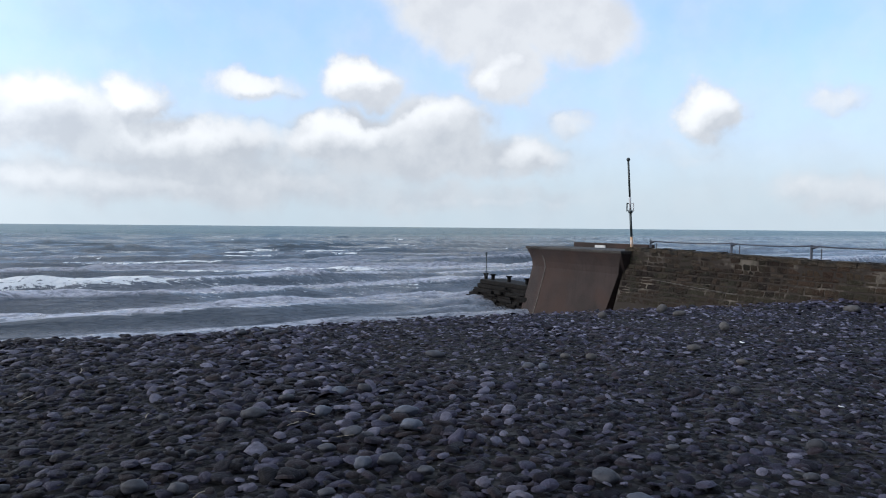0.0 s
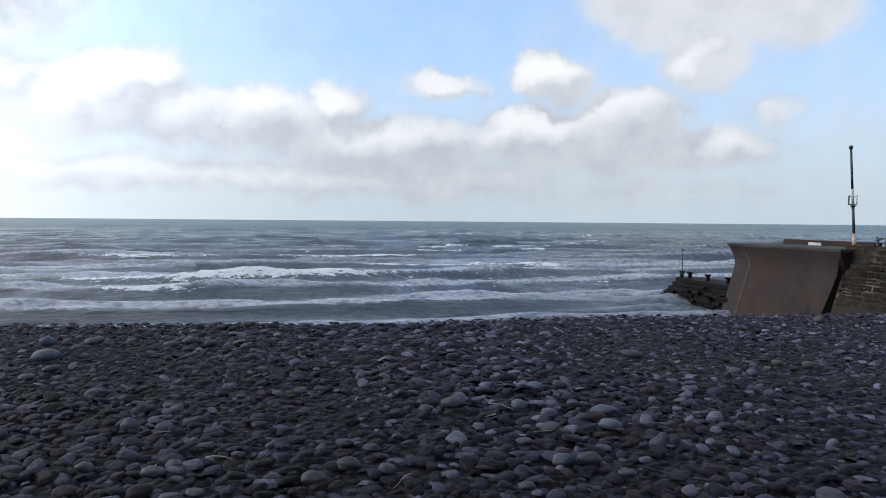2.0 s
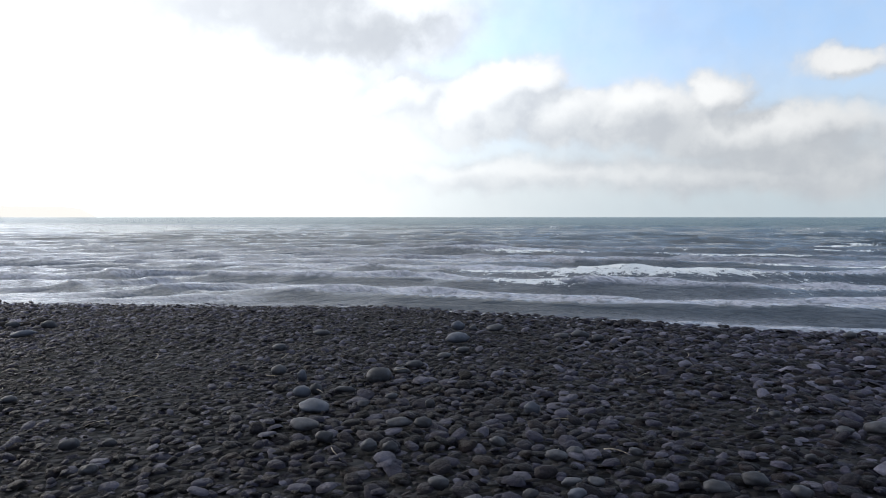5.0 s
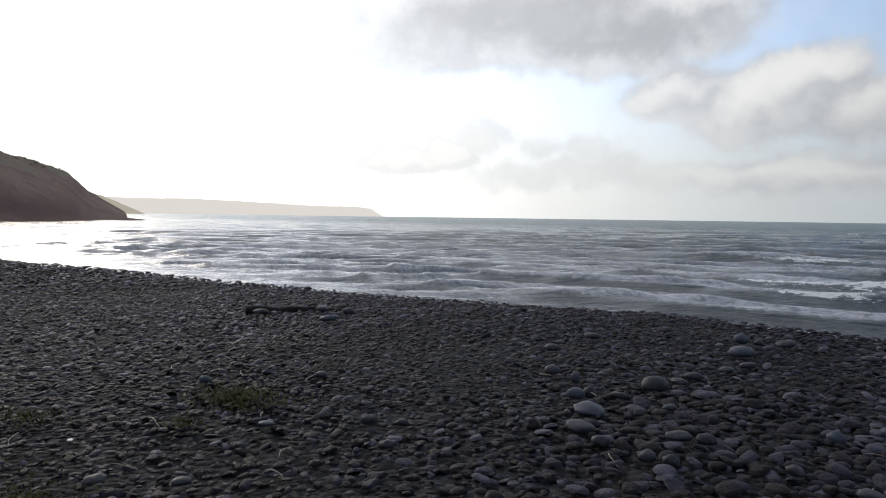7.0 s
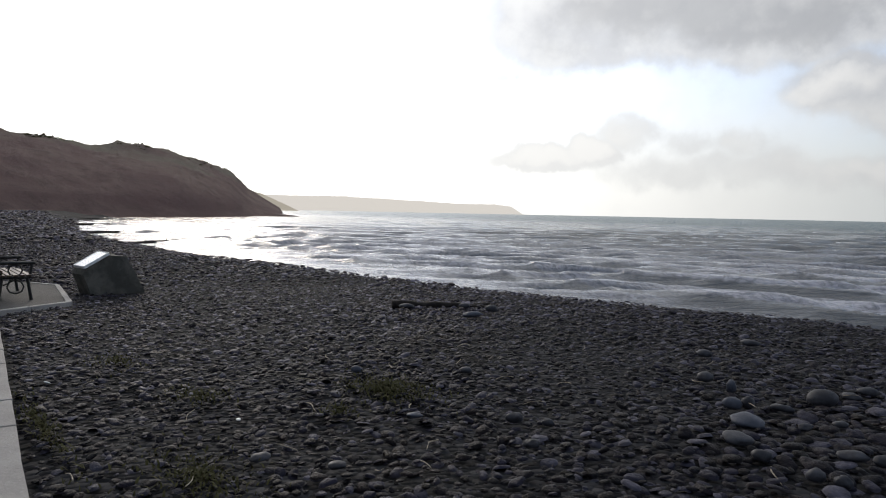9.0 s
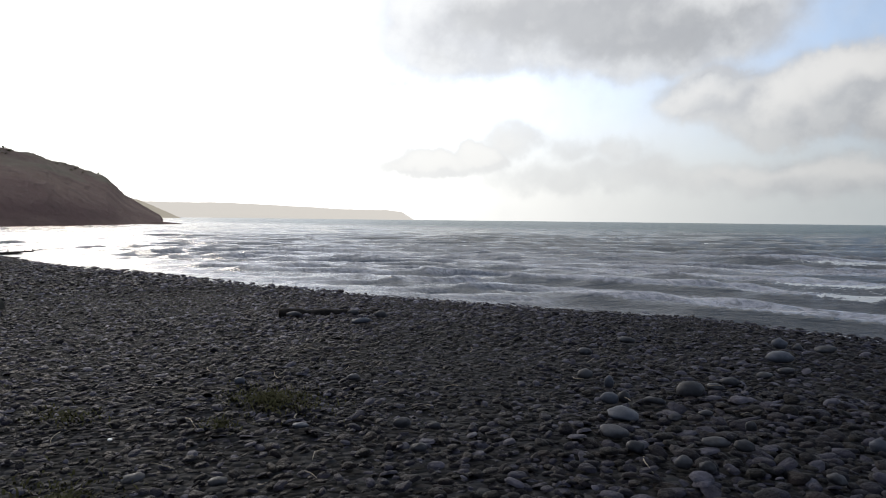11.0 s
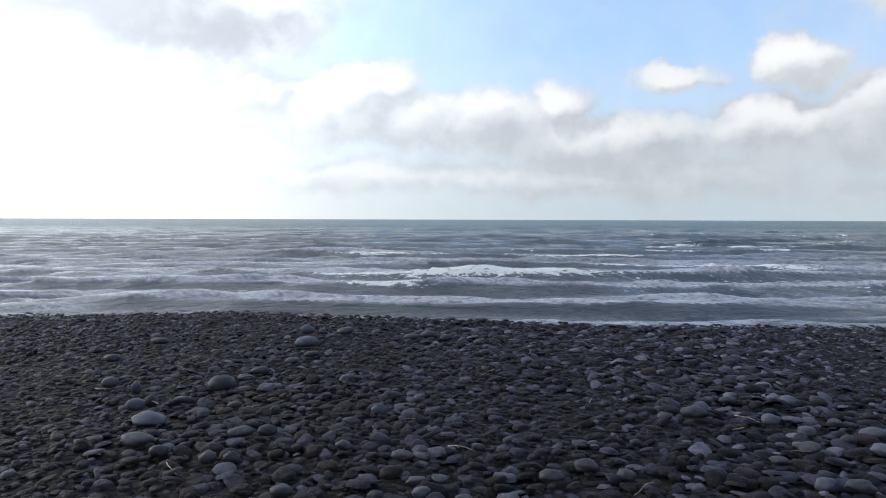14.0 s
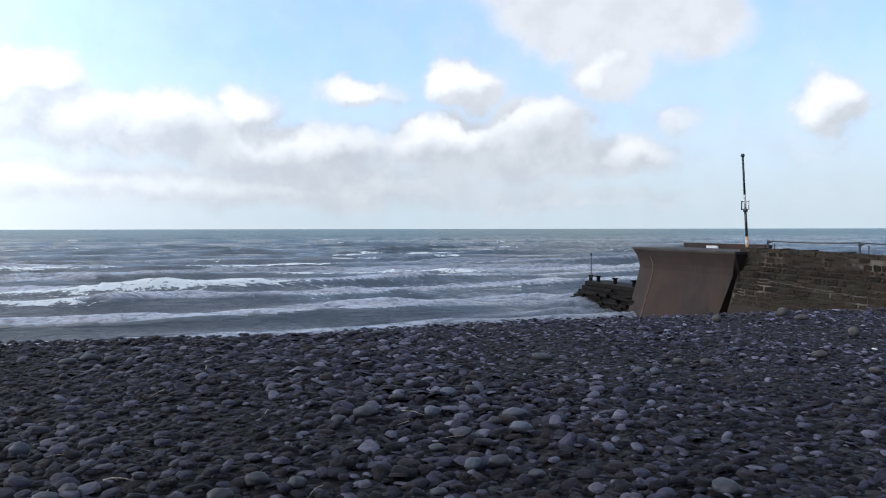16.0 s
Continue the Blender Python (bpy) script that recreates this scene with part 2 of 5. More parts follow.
def water_nodes(n):
    attr = n.put("ShaderNodeAttribute")
    attr.attribute_name = "foam"
    foam = attr.outputs["Fac"]
    xyz = n.put("ShaderNodeSeparateXYZ", {0: place(n)}).outputs
    back = n.math("ADD", xyz[1], 20.0)
    turn = n.math("ARCTAN2", xyz[0], back)
    far = n.math("SQRT", n.math("ADD", n.math("MULTIPLY", xyz[0], xyz[0]), n.math("MULTIPLY", back, back)))
    swing = n.ramp(turn, -0.14, -0.52, 0.0, 1.0, False)
    xw = n.math("ADD", xyz[0], n.math("MULTIPLY", swing, n.math("SUBTRACT", n.math("MULTIPLY", turn, far), xyz[0])))
    yw = n.math("ADD", xyz[1], n.math("MULTIPLY", swing, n.math("SUBTRACT", n.math("SUBTRACT", far, 20.0), xyz[1])))
    bent = n.put("ShaderNodeCombineXYZ", {0: xw, 1: yw, 2: xyz[2]}).outputs[0]
    chop = n.noise(n.vec("MULTIPLY", bent, (0.24, 1.25, 0.9)), 1.0, 7.0, 0.62, 0.3)
    swell = n.noise(n.vec("MULTIPLY", bent, (0.03, 0.10, 0.1)), 1.0, 4.0, 0.55)
    ripple = n.noise(n.vec("MULTIPLY", bent, (1.6, 5.0, 5.0)), 1.0, 4.0, 0.6)
    height = n.math("ADD", n.math("MULTIPLY", swell.outputs["Fac"], 0.7), n.math("ADD", n.math("MULTIPLY", chop.outputs["Fac"], 0.5), n.math("MULTIPLY", ripple.outputs["Fac"], 0.13)))
    deep = n.mix(n.ramp(swell.outputs["Fac"], 0.3, 0.7), rgb(0.030, 0.042, 0.056), rgb(0.042, 0.054, 0.070))
    # pale silty water, tinted lavender to stand in for reflected sky
    milky = n.put("ShaderNodeAttribute")
    milky.attribute_name = "silt_shading"
    thread = n.noise(place(n, (1.3, 2.8, 1.0)), 1.0, 8.0, 0.74, 1.6)
    deep = n.mix(n.math("MULTIPLY", milky.outputs["Fac"], n.ramp(thread.outputs["Fac"], 0.36, 0.60, 0.28, 1.0)), deep, rgb(0.385, 0.385, 0.44))
    where = n.put("ShaderNodeSeparateXYZ", {0: place(n)}).outputs
    off_shore = n.ramp(where[1], 55.0, 420.0)
    # water on the sun's side lies flatter; its reflectance is raised to brighten the sheen
    sun_side = n.ramp(n.math("DIVIDE", where[0], n.math("MAXIMUM", where[1], 1.0)), -0.20, -0.75)
    deep = n.mix(off_shore, deep, rgb(0.034, 0.084, 0.092))
    span = n.vec("LENGTH", place(n, (1.0, 1.0, 0.0)))
    reach = n.math("MULTIPLY", n.ramp(span, 30.0, 160.0, 0.50, 1.05), n.math("SUBTRACT", 1.0, n.math("MULTIPLY", sun_side, 0.2)))
    bump = n.put("ShaderNodeBump", {"Strength": 1.0, "Distance": reach, "Height": height}).outputs[0]
    calm = n.ramp(off_shore, 0.0, 1.0, 0.09, 0.30)
    gloss = n.math("ADD", n.ramp(off_shore, 0.0, 1.0, 0.5, 0.20), n.math("MULTIPLY", sun_side, 0.26))
    water = n.put("ShaderNodeBsdfPrincipled", {"Base Color": deep, "Roughness": calm, "IOR": 1.33, "Specular IOR Level": gloss, "Normal": bump}).outputs[0]
    streak = n.noise(place(n, (0.9, 3.0, 1.0)), 1.0, 8.0, 0.72, 1.0)
    grain = n.noise(place(n, (3.0, 7.0, 5.0)), 1.0, 6.0, 0.75)
    ragged = n.math("ADD", n.math("MULTIPLY", streak.outputs["Fac"], 0.65), n.math("MULTIPLY", grain.outputs["Fac"], 0.35))
    amount = n.math("ADD", foam, n.math("MULTIPLY", n.math("SUBTRACT", ragged, 0.51), 4.0))
    amount = n.math("MULTIPLY", n.ramp(amount, 0.60, 0.80), n.ramp(foam, 0.05, 0.22))
    curd = n.noise(place(n, (3.0, 5.0, 5.0)), 1.0, 5.0, 0.65)
    froth = n.put("ShaderNodeBump", {"Strength": 1.0, "Distance": 0.16, "Height": curd.outputs["Fac"]}).outputs[0]
    white = n.put("ShaderNodeBsdfPrincipled", {"Base Color": rgb(0.66, 0.67, 0.68), "Roughness": 0.85, "Normal": froth}).outputs[0]
    return n.put("ShaderNodeMixShader", {0: amount, 1: water, 2: white}).outputs[0]


MAT_WATER = material("sea_water", water_nodes)


def concrete_nodes(tone, dark, streak=1.0, rust=0.0):
    def build(n):
        big = n.noise(place(n), 0.9, 6.0, 0.6)
        drip = n.noise(place(n, (5.0, 5.0, 0.5)), 1.0, 5.0, 0.6)
        grain = n.noise(place(n), 45.0, 5.0, 0.65)
        col = n.mix(n.ramp(big.outputs["Fac"], 0.35, 0.68), rgb(*dark), rgb(*tone))
        col = n.mix(n.math("MULTIPLY", n.ramp(drip.outputs["Fac"], 0.5, 0.72), 0.55 * streak), col, rgb(*[c * 0.45 for c in dark]))
        if rust:
            red = n.noise(place(n, (1.0, 0.8, 0.9)), 0.8, 3.0, 0.5)
            col = n.mix(n.math("MULTIPLY", n.ramp(red.outputs["Fac"], 0.42, 0.65), rust), col, rgb(0.036, 0.0175, 0.012))
        col = n.mix(n.math("MULTIPLY", n.ramp(grain.outputs["Fac"], 0.5, 0.75), 0.25), col, rgb(*[min(1, c * 1.7) for c in tone]))
        return bsdf(n, col, 0.8, n.math("ADD", grain.outputs["Fac"], n.math("MULTIPLY", big.outputs["Fac"], 2.0)), 0.5, 0.02, spec=0.3)
    return build


MAT_RECURVE = material("weathered_concrete", concrete_nodes((0.032, 0.0205, 0.0178), (0.0175, 0.0115, 0.0100), 1.0, 0.6))
MAT_CONCRETE = material("pier_concrete", concrete_nodes((0.050, 0.044, 0.040), (0.024, 0.021, 0.019)))
MAT_KERB = material("kerb_concrete", concrete_nodes((0.38, 0.355, 0.335), (0.27, 0.25, 0.235), 0.3))
MAT_SLAB = material("slab_surface", concrete_nodes((0.046, 0.043, 0.043), (0.030, 0.028, 0.028), 0.3))
MAT_PAVE = material("path_surface", concrete_nodes((0.085, 0.08, 0.078), (0.055, 0.053, 0.052), 0.3))


def block_nodes(n):
    rnd = n.put("ShaderNodeObjectInfo").outputs["Random"]
    base = pick(n, rnd, ((0.0, (0.0115, 0.0088, 0.0078)), (0.4, (0.0185, 0.0135, 0.0108)), (0.75, (0.028, 0.0190, 0.0138)), (1.0, (0.043, 0.032, 0.025))))
    big = n.noise(place(n), 1.2, 5.0, 0.6)
    grain = n.noise(place(n), 10.0, 7.0, 0.75)
    col = n.mix(n.ramp(big.outputs["Fac"], 0.4, 0.65), base, n.mix(0.6, base, rgb(0.030, 0.031, 0.021)))
    along = n.put("ShaderNodeSeparateXYZ", {0: place(n)}).outputs[1]
    rusty = n.noise(place(n, (0.5, 0.6, 1.3)), 1.0, 5.0, 0.65)
    red = n.math("ADD", rusty.outputs["Fac"], n.ramp(along, 18.0, 12.0, -0.06, 0.12))
    col = n.mix(n.math("MULTIPLY", n.ramp(red, 0.48, 0.70), 0.6), col, rgb(0.046, 0.026, 0.018))
    col = n.mix(n.math("MULTIPLY", n.ramp(grain.outputs["Fac"], 0.56, 0.72), 0.6), col, rgb(0.12, 0.105, 0.085))
    lump = n.noise(place(n), 7.0, 5.0, 0.65)
    return bsdf(n, col, 0.9, n.math("ADD", n.math("MULTIPLY", lump.outputs["Fac"], 1.5), grain.outputs["Fac"]), 1.0, 0.06, spec=0.12)


MAT_BLOCK = material("wall_stone", block_nodes)


def cap_nodes(n):
    big = n.noise(place(n), 2.2, 6.0, 0.65)
    grain = n.noise(place(n), 14.0, 6.0, 0.7)
    col = n.mix(n.ramp(big.outputs["Fac"], 0.4, 0.62), rgb(0.018, 0.017, 0.016), rgb(0.046, 0.035, 0.025))
    col = n.mix(n.math("MULTIPLY", n.ramp(grain.outputs["Fac"], 0.52, 0.7), 0.5), col, rgb(0.10, 0.088, 0.066))
    return bsdf(n, col, 0.9, grain.outputs["Fac"], 1.0, 0.05, spec=0.15)


MAT_CAP = material("capping_stone", cap_nodes)


def mortar_nodes(n):
    big = n.noise(place(n, (1.0, 0.8, 1.2)), 1.1, 5.0, 0.65)
    grain = n.noise(place(n), 30.0, 4.0, 0.6)
    col = n.mix(n.ramp(big.outputs["Fac"], 0.52, 0.72), rgb(0.026, 0.0205, 0.017), rgb(0.115, 0.10, 0.084))
    return bsdf(n, col, 0.9, grain.outputs["Fac"], 0.5, 0.01, spec=0.2)


MAT_MORTAR = material("lime_mortar", mortar_nodes)


def plain(name, a, b, rough=0.6, metal=0.0, scale=9.0, bump=0.25, spec=0.4):
    def build(n):
        t = n.noise(place(n), scale, 6.0, 0.65)
        f = n.noise(place(n), scale * 9, 4.0, 0.6)
        col = n.mix(n.ramp(t.outputs["Fac"], 0.38, 0.66), rgb(*a), rgb(*b))
        return bsdf(n, col, n.ramp(f.outputs["Fac"], 0.3, 0.7, rough - 0.1, rough + 0.12), f.outputs["Fac"], bump, 0.004, metal, spec)
    return material(name, build)


MAT_MASTDARK = plain("dark_green_paint", (0.018, 0.026, 0.026), (0.04, 0.05, 0.05), 0.5)
MAT_MASTWHITE = plain("pale_paint", (0.50, 0.50, 0.50), (0.34, 0.34, 0.35), 0.5)
MAT_RUST = plain("rusted_paint", (0.42, 0.23, 0.12), (0.55, 0.48, 0.42), 0.7, scale=6.0)
MAT_RAIL = plain("blue_black_paint", (0.02, 0.028, 0.045), (0.05, 0.05, 0.06), 0.5)
MAT_TIMBER = plain("wet_black_timber", (0.004, 0.0036, 0.0034), (0.013, 0.011, 0.010), 0.8, scale=5.0, spec=0.12)
MAT_SEAM = plain("pale_mortar", (0.10, 0.09, 0.08), (0.16, 0.145, 0.13), 0.85)
MAT_LEDGE = plain("worn_ledge_mortar", (0.040, 0.035, 0.030), (0.080, 0.071, 0.062), 0.9, scale=4.0)
MAT_WHITE = plain("white_sign_paint", (0.75, 0.75, 0.76), (0.62, 0.62, 0.63), 0.5)
MAT_IRON = plain("black_cast_iron", (0.012, 0.012, 0.013), (0.03, 0.028, 0.026), 0.45)
MAT_SLAT = plain("varnished_slat", (0.045, 0.03, 0.022), (0.075, 0.05, 0.036), 0.5, scale=4.0)
MAT_PLATE = plain("polished_steel_plate", (0.80, 0.79, 0.77), (0.62, 0.61, 0.60), 0.30, 1.0, 3.0, 0.05)
MAT_PLINTH = plain("weathered_boulder", (0.060, 0.057, 0.050), (0.115, 0.108, 0.095), 0.85, scale=3.0, bump=0.6, spec=0.2)
MAT_PALE = plain("pale_slate_stone", (0.042, 0.047, 0.064), (0.072, 0.080, 0.104), 0.6, scale=7.0, bump=0.3, spec=0.25)
MAT_TAN = plain("grey_brown_stone", (0.056, 0.053, 0.053), (0.088, 0.083, 0.083), 0.75, scale=7.0, bump=0.4, spec=0.15)
MAT_LARGE = plain("dark_slate_stone", (0.022, 0.0225, 0.028), (0.048, 0.049, 0.059), 0.6, scale=7.0, bump=0.3, spec=0.25)
MAT_LOG = plain("waterlogged_wood", (0.010, 0.0085, 0.008), (0.026, 0.021, 0.019), 0.8, scale=6.0, bump=0.6, spec=0.15)
MAT_WEED = plain("low_green_weed", (0.046, 0.044, 0.018), (0.074, 0.068, 0.032), 0.9, scale=14.0, spec=0.1)
MAT_SCRUB = plain("hilltop_scrub", (0.06, 0.055, 0.03), (0.10, 0.085, 0.05), 0.95, scale=0.8, spec=0.05)
MAT_STRAW = plain("bleached_driftwood", (0.24, 0.20, 0.15), (0.36, 0.31, 0.25), 0.8)


def hill_nodes(n):
    big = n.noise(place(n, (0.020, 0.020, 0.06)), 1.0, 6.0, 0.6, 0.5)
    fine = n.noise(place(n), 0.13, 7.0, 0.7)
    col = n.mix(n.ramp(big.outputs["Fac"], 0.38, 0.62), rgb(0.116, 0.072, 0.069), rgb(0.148, 0.100, 0.088))
    col = n.mix(n.ramp(fine.outputs["Fac"], 0.45, 0.7), col, rgb(0.096, 0.064, 0.060))
    high = n.put("ShaderNodeSeparateXYZ", {0: place(n)}).outputs[2]
    turf = n.math("ADD", n.ramp(high, 8.0, 34.0, 0.0, 0.75), n.math("MULTIPLY", n.math("SUBTRACT", big.outputs["Fac"], 0.5), 2.2))
    col = n.mix(n.ramp(turf, 0.35, 0.95), col, n.mix(n.ramp(fine.outputs["Fac"], 0.4, 0.65), rgb(0.122, 0.104, 0.082), rgb(0.150, 0.130, 0.106)))
    return bsdf(n, col, 0.95, fine.outputs["Fac"], 0.8, 3.0, spec=0.1)


MAT_HILL = material("heath_and_scrub", hill_nodes)


# Distance haze is painted as a flat glow mixed over the land.
def haze_glow_nodes(tone, air, part):
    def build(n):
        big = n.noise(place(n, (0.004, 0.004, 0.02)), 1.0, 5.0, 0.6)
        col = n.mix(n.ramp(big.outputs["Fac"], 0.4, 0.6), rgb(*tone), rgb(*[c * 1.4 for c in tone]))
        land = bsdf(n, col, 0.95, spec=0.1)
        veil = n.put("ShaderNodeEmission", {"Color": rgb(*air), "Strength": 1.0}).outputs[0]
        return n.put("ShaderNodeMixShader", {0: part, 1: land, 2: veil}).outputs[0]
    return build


MAT_FAR = material("far_land_haze_glow", haze_glow_nodes((0.06, 0.06, 0.04), (0.575, 0.57, 0.555), 0.86))
MAT_MID = material("middle_land_haze_glow", haze_glow_nodes((0.06, 0.06, 0.035), (0.42, 0.40, 0.35), 0.65))


# ---- mesh helpers ----
def link_mesh(name, verts, faces, mat, parent=None, label="", smooth=False):
    me = bpy.data.meshes.new(name)
    me.from_pydata([tuple(v) for v in verts], [], [tuple(f) for f in faces])
    if smooth:
        me.polygons.foreach_set("use_smooth", [True] * len(me.polygons))
    me.materials.append(mat)
    me.update()
    ob = new(name, me)
    if parent is not None:
        ob.parent = parent
    if label:
        ob["label"] = label
    return ob


def part(name, bm, mat, parent=None, label="", smooth=False):
    me = bpy.data.meshes.new(name)
    bmesh.ops.recalc_face_normals(bm, faces=bm.faces)
    bm.to_mesh(me)
    bm.free()
    if smooth:
        me.polygons.foreach_set("use_smooth", [True] * len(me.polygons))
    me.materials.append(mat)
    ob = new(name, me)
    if parent is not None:
        ob.parent = parent
    if label:
        ob["label"] = label
    return ob


def array_mesh(name, verts, tris, mat, parent=None, smooth=True):
    me = bpy.data.meshes.new(name)
    me.vertices.add(len(verts))
    me.vertices.foreach_set("co", np.ascontiguousarray(verts, dtype=np.float32).ravel())
    me.loops.add(tris.size)
    me.loops.foreach_set("vertex_index", np.ascontiguousarray(tris, dtype=np.int32).ravel())
    k = tris.shape[1]
    me.polygons.add(len(tris))
    me.polygons.foreach_set("loop_start", np.arange(0, tris.size, k, dtype=np.int32))
    me.polygons.foreach_set("use_smooth", np.full(len(tris), smooth))
    me.update(calc_edges=True)
    me.materials.append(mat)
    ob = new(name, me)
    if parent is not None:
        ob.parent = parent
    return ob


def box(bm, cx, cy, cz, sx, sy, sz, bevel=0.0, m=None):
    r = bmesh.ops.create_cube(bm, size=1.0, matrix=(m or Matrix()) @ Matrix.Translation((cx, cy, cz)) @ Matrix.Diagonal((sx, sy, sz, 1)))
    if bevel:
        edges = list({e for v in r["verts"] for e in v.link_edges})
        bmesh.ops.bevel(bm, geom=edges, offset=bevel, segments=2, affect="EDGES", profile=0.6)


def tube(bm, a, b, r0, r1=None, seg=10):
    a, b = Vector(a), Vector(b)
    m = Matrix.Translation((a + b) / 2) @ (b - a).to_track_quat("Z", "Y").to_matrix().to_4x4()
    bmesh.ops.create_cone(bm, cap_ends=True, segments=seg, radius1=r0, radius2=r0 if r1 is None else r1, depth=(b - a).length, matrix=m)


def lattice(x, y, seed):
    """Smooth noise on a plane, 0 to 1."""
    rng = np.random.default_rng(seed)
    g = rng.random((256, 256))
    xi, yi = np.floor(x).astype(int), np.floor(y).astype(int)
    fx, fy = x - xi, y - yi
    fx, fy = fx * fx * (3 - 2 * fx), fy * fy * (3 - 2 * fy)
    a, b = g[xi % 256, yi % 256], g[(xi + 1) % 256, yi % 256]
    c, d = g[xi % 256, (yi + 1) % 256], g[(xi + 1) % 256, (yi + 1) % 256]
    return (a * (1 - fx) + b * fx) * (1 - fy) + (c * (1 - fx) + d * fx) * fy


def fbm(x, y, seed, octaves=4):
    total, amp, norm = 0, 1.0, 0
    for k in range(octaves):
        total = total + amp * lattice(x * 2 ** k, y * 2 ** k, seed + k)
        norm += amp
        amp *= 0.5
    return total / norm


# ---- the beach ----
RIDGE_X = (-1200, -700, -420, -250, -171, -110, -77, -60, -36, -27, -20, -14, -10, -6, -2, 1, 4, 9, 14, 60, 1200)
RIDGE_Y = (230, 215, 140, 50, 25, 13, 9.6, 9.0, 9.1, 9.2, 10.0, 10.8, 11.5, 12.7, 12.5, 12.0, 12.6, 12.6, 12.2, 12.0, 12.0)


def ridge(x):
    return np.interp(x, RIDGE_X, RIDGE_Y)


def kerb_line(x):
    return 0.75 - 0.092 * (x + 4.6)


def beach_z(x, y):
    d = y - ridge(x)
    soft = 0.10 * (fbm(x * 0.35 + 40, y * 0.35 + 40, 11, 3) - 0.5) + 0.05 * (fbm(x * 1.1 + 9, y * 1.1 + 9, 15, 2) - 0.5)
    down = np.where(d > 0, -np.minimum(0.30 * np.minimum(d, 5) + 0.10 * np.maximum(d - 5, 0), 3.4), 0.0)
    return -0.05 + soft * np.exp(-np.maximum(np.abs(x) - 40, 0) / 40) + down


def graded(lo, hi, fine_lo, fine_hi, step, grow):
    """Steps along an axis: even in the middle, widening outwards."""
    v = list(np.arange(fine_lo, fine_hi + step / 2, step))
    s = step
    while v[-1] < hi:
        s *= grow
        v.append(min(v[-1] + s, hi))
    s, low = step, [v[0]]
    while low[-1] > lo:
        s *= grow
        low.append(max(low[-1] - s, lo))
    return np.array(low[:0:-1] + v)


def grid_mesh(X, Y, Z):
    n, m = X.shape
    v = np.stack([X, Y, Z], -1).reshape(-1, 3)
    i = np.arange(n * m).reshape(n, m)
    q = np.stack([i[:-1, :-1], i[1:, :-1], i[1:, 1:], i[:-1, 1:]], -1).reshape(-1, 4)
    return v, q


gx, gy = graded(-4800, 4800, -26, 20, 0.3, 1.12), graded(-4800, 4800, -1, 18, 0.3, 1.12)
GX, GY = np.meshgrid(gx, gy, indexing="ij")
GZ = beach_z(GX, GY)
under = GY < kerb_line(GX) + 0.02
GZ = np.where(under, np.minimum(GZ, -0.06), GZ)
v, q = grid_mesh(GX, GY, GZ)
beach = tagged(array_mesh("ground", v, q, MAT_GROUND), "dark shingle bed under loose grey cobbles", "beach", kind="structure")


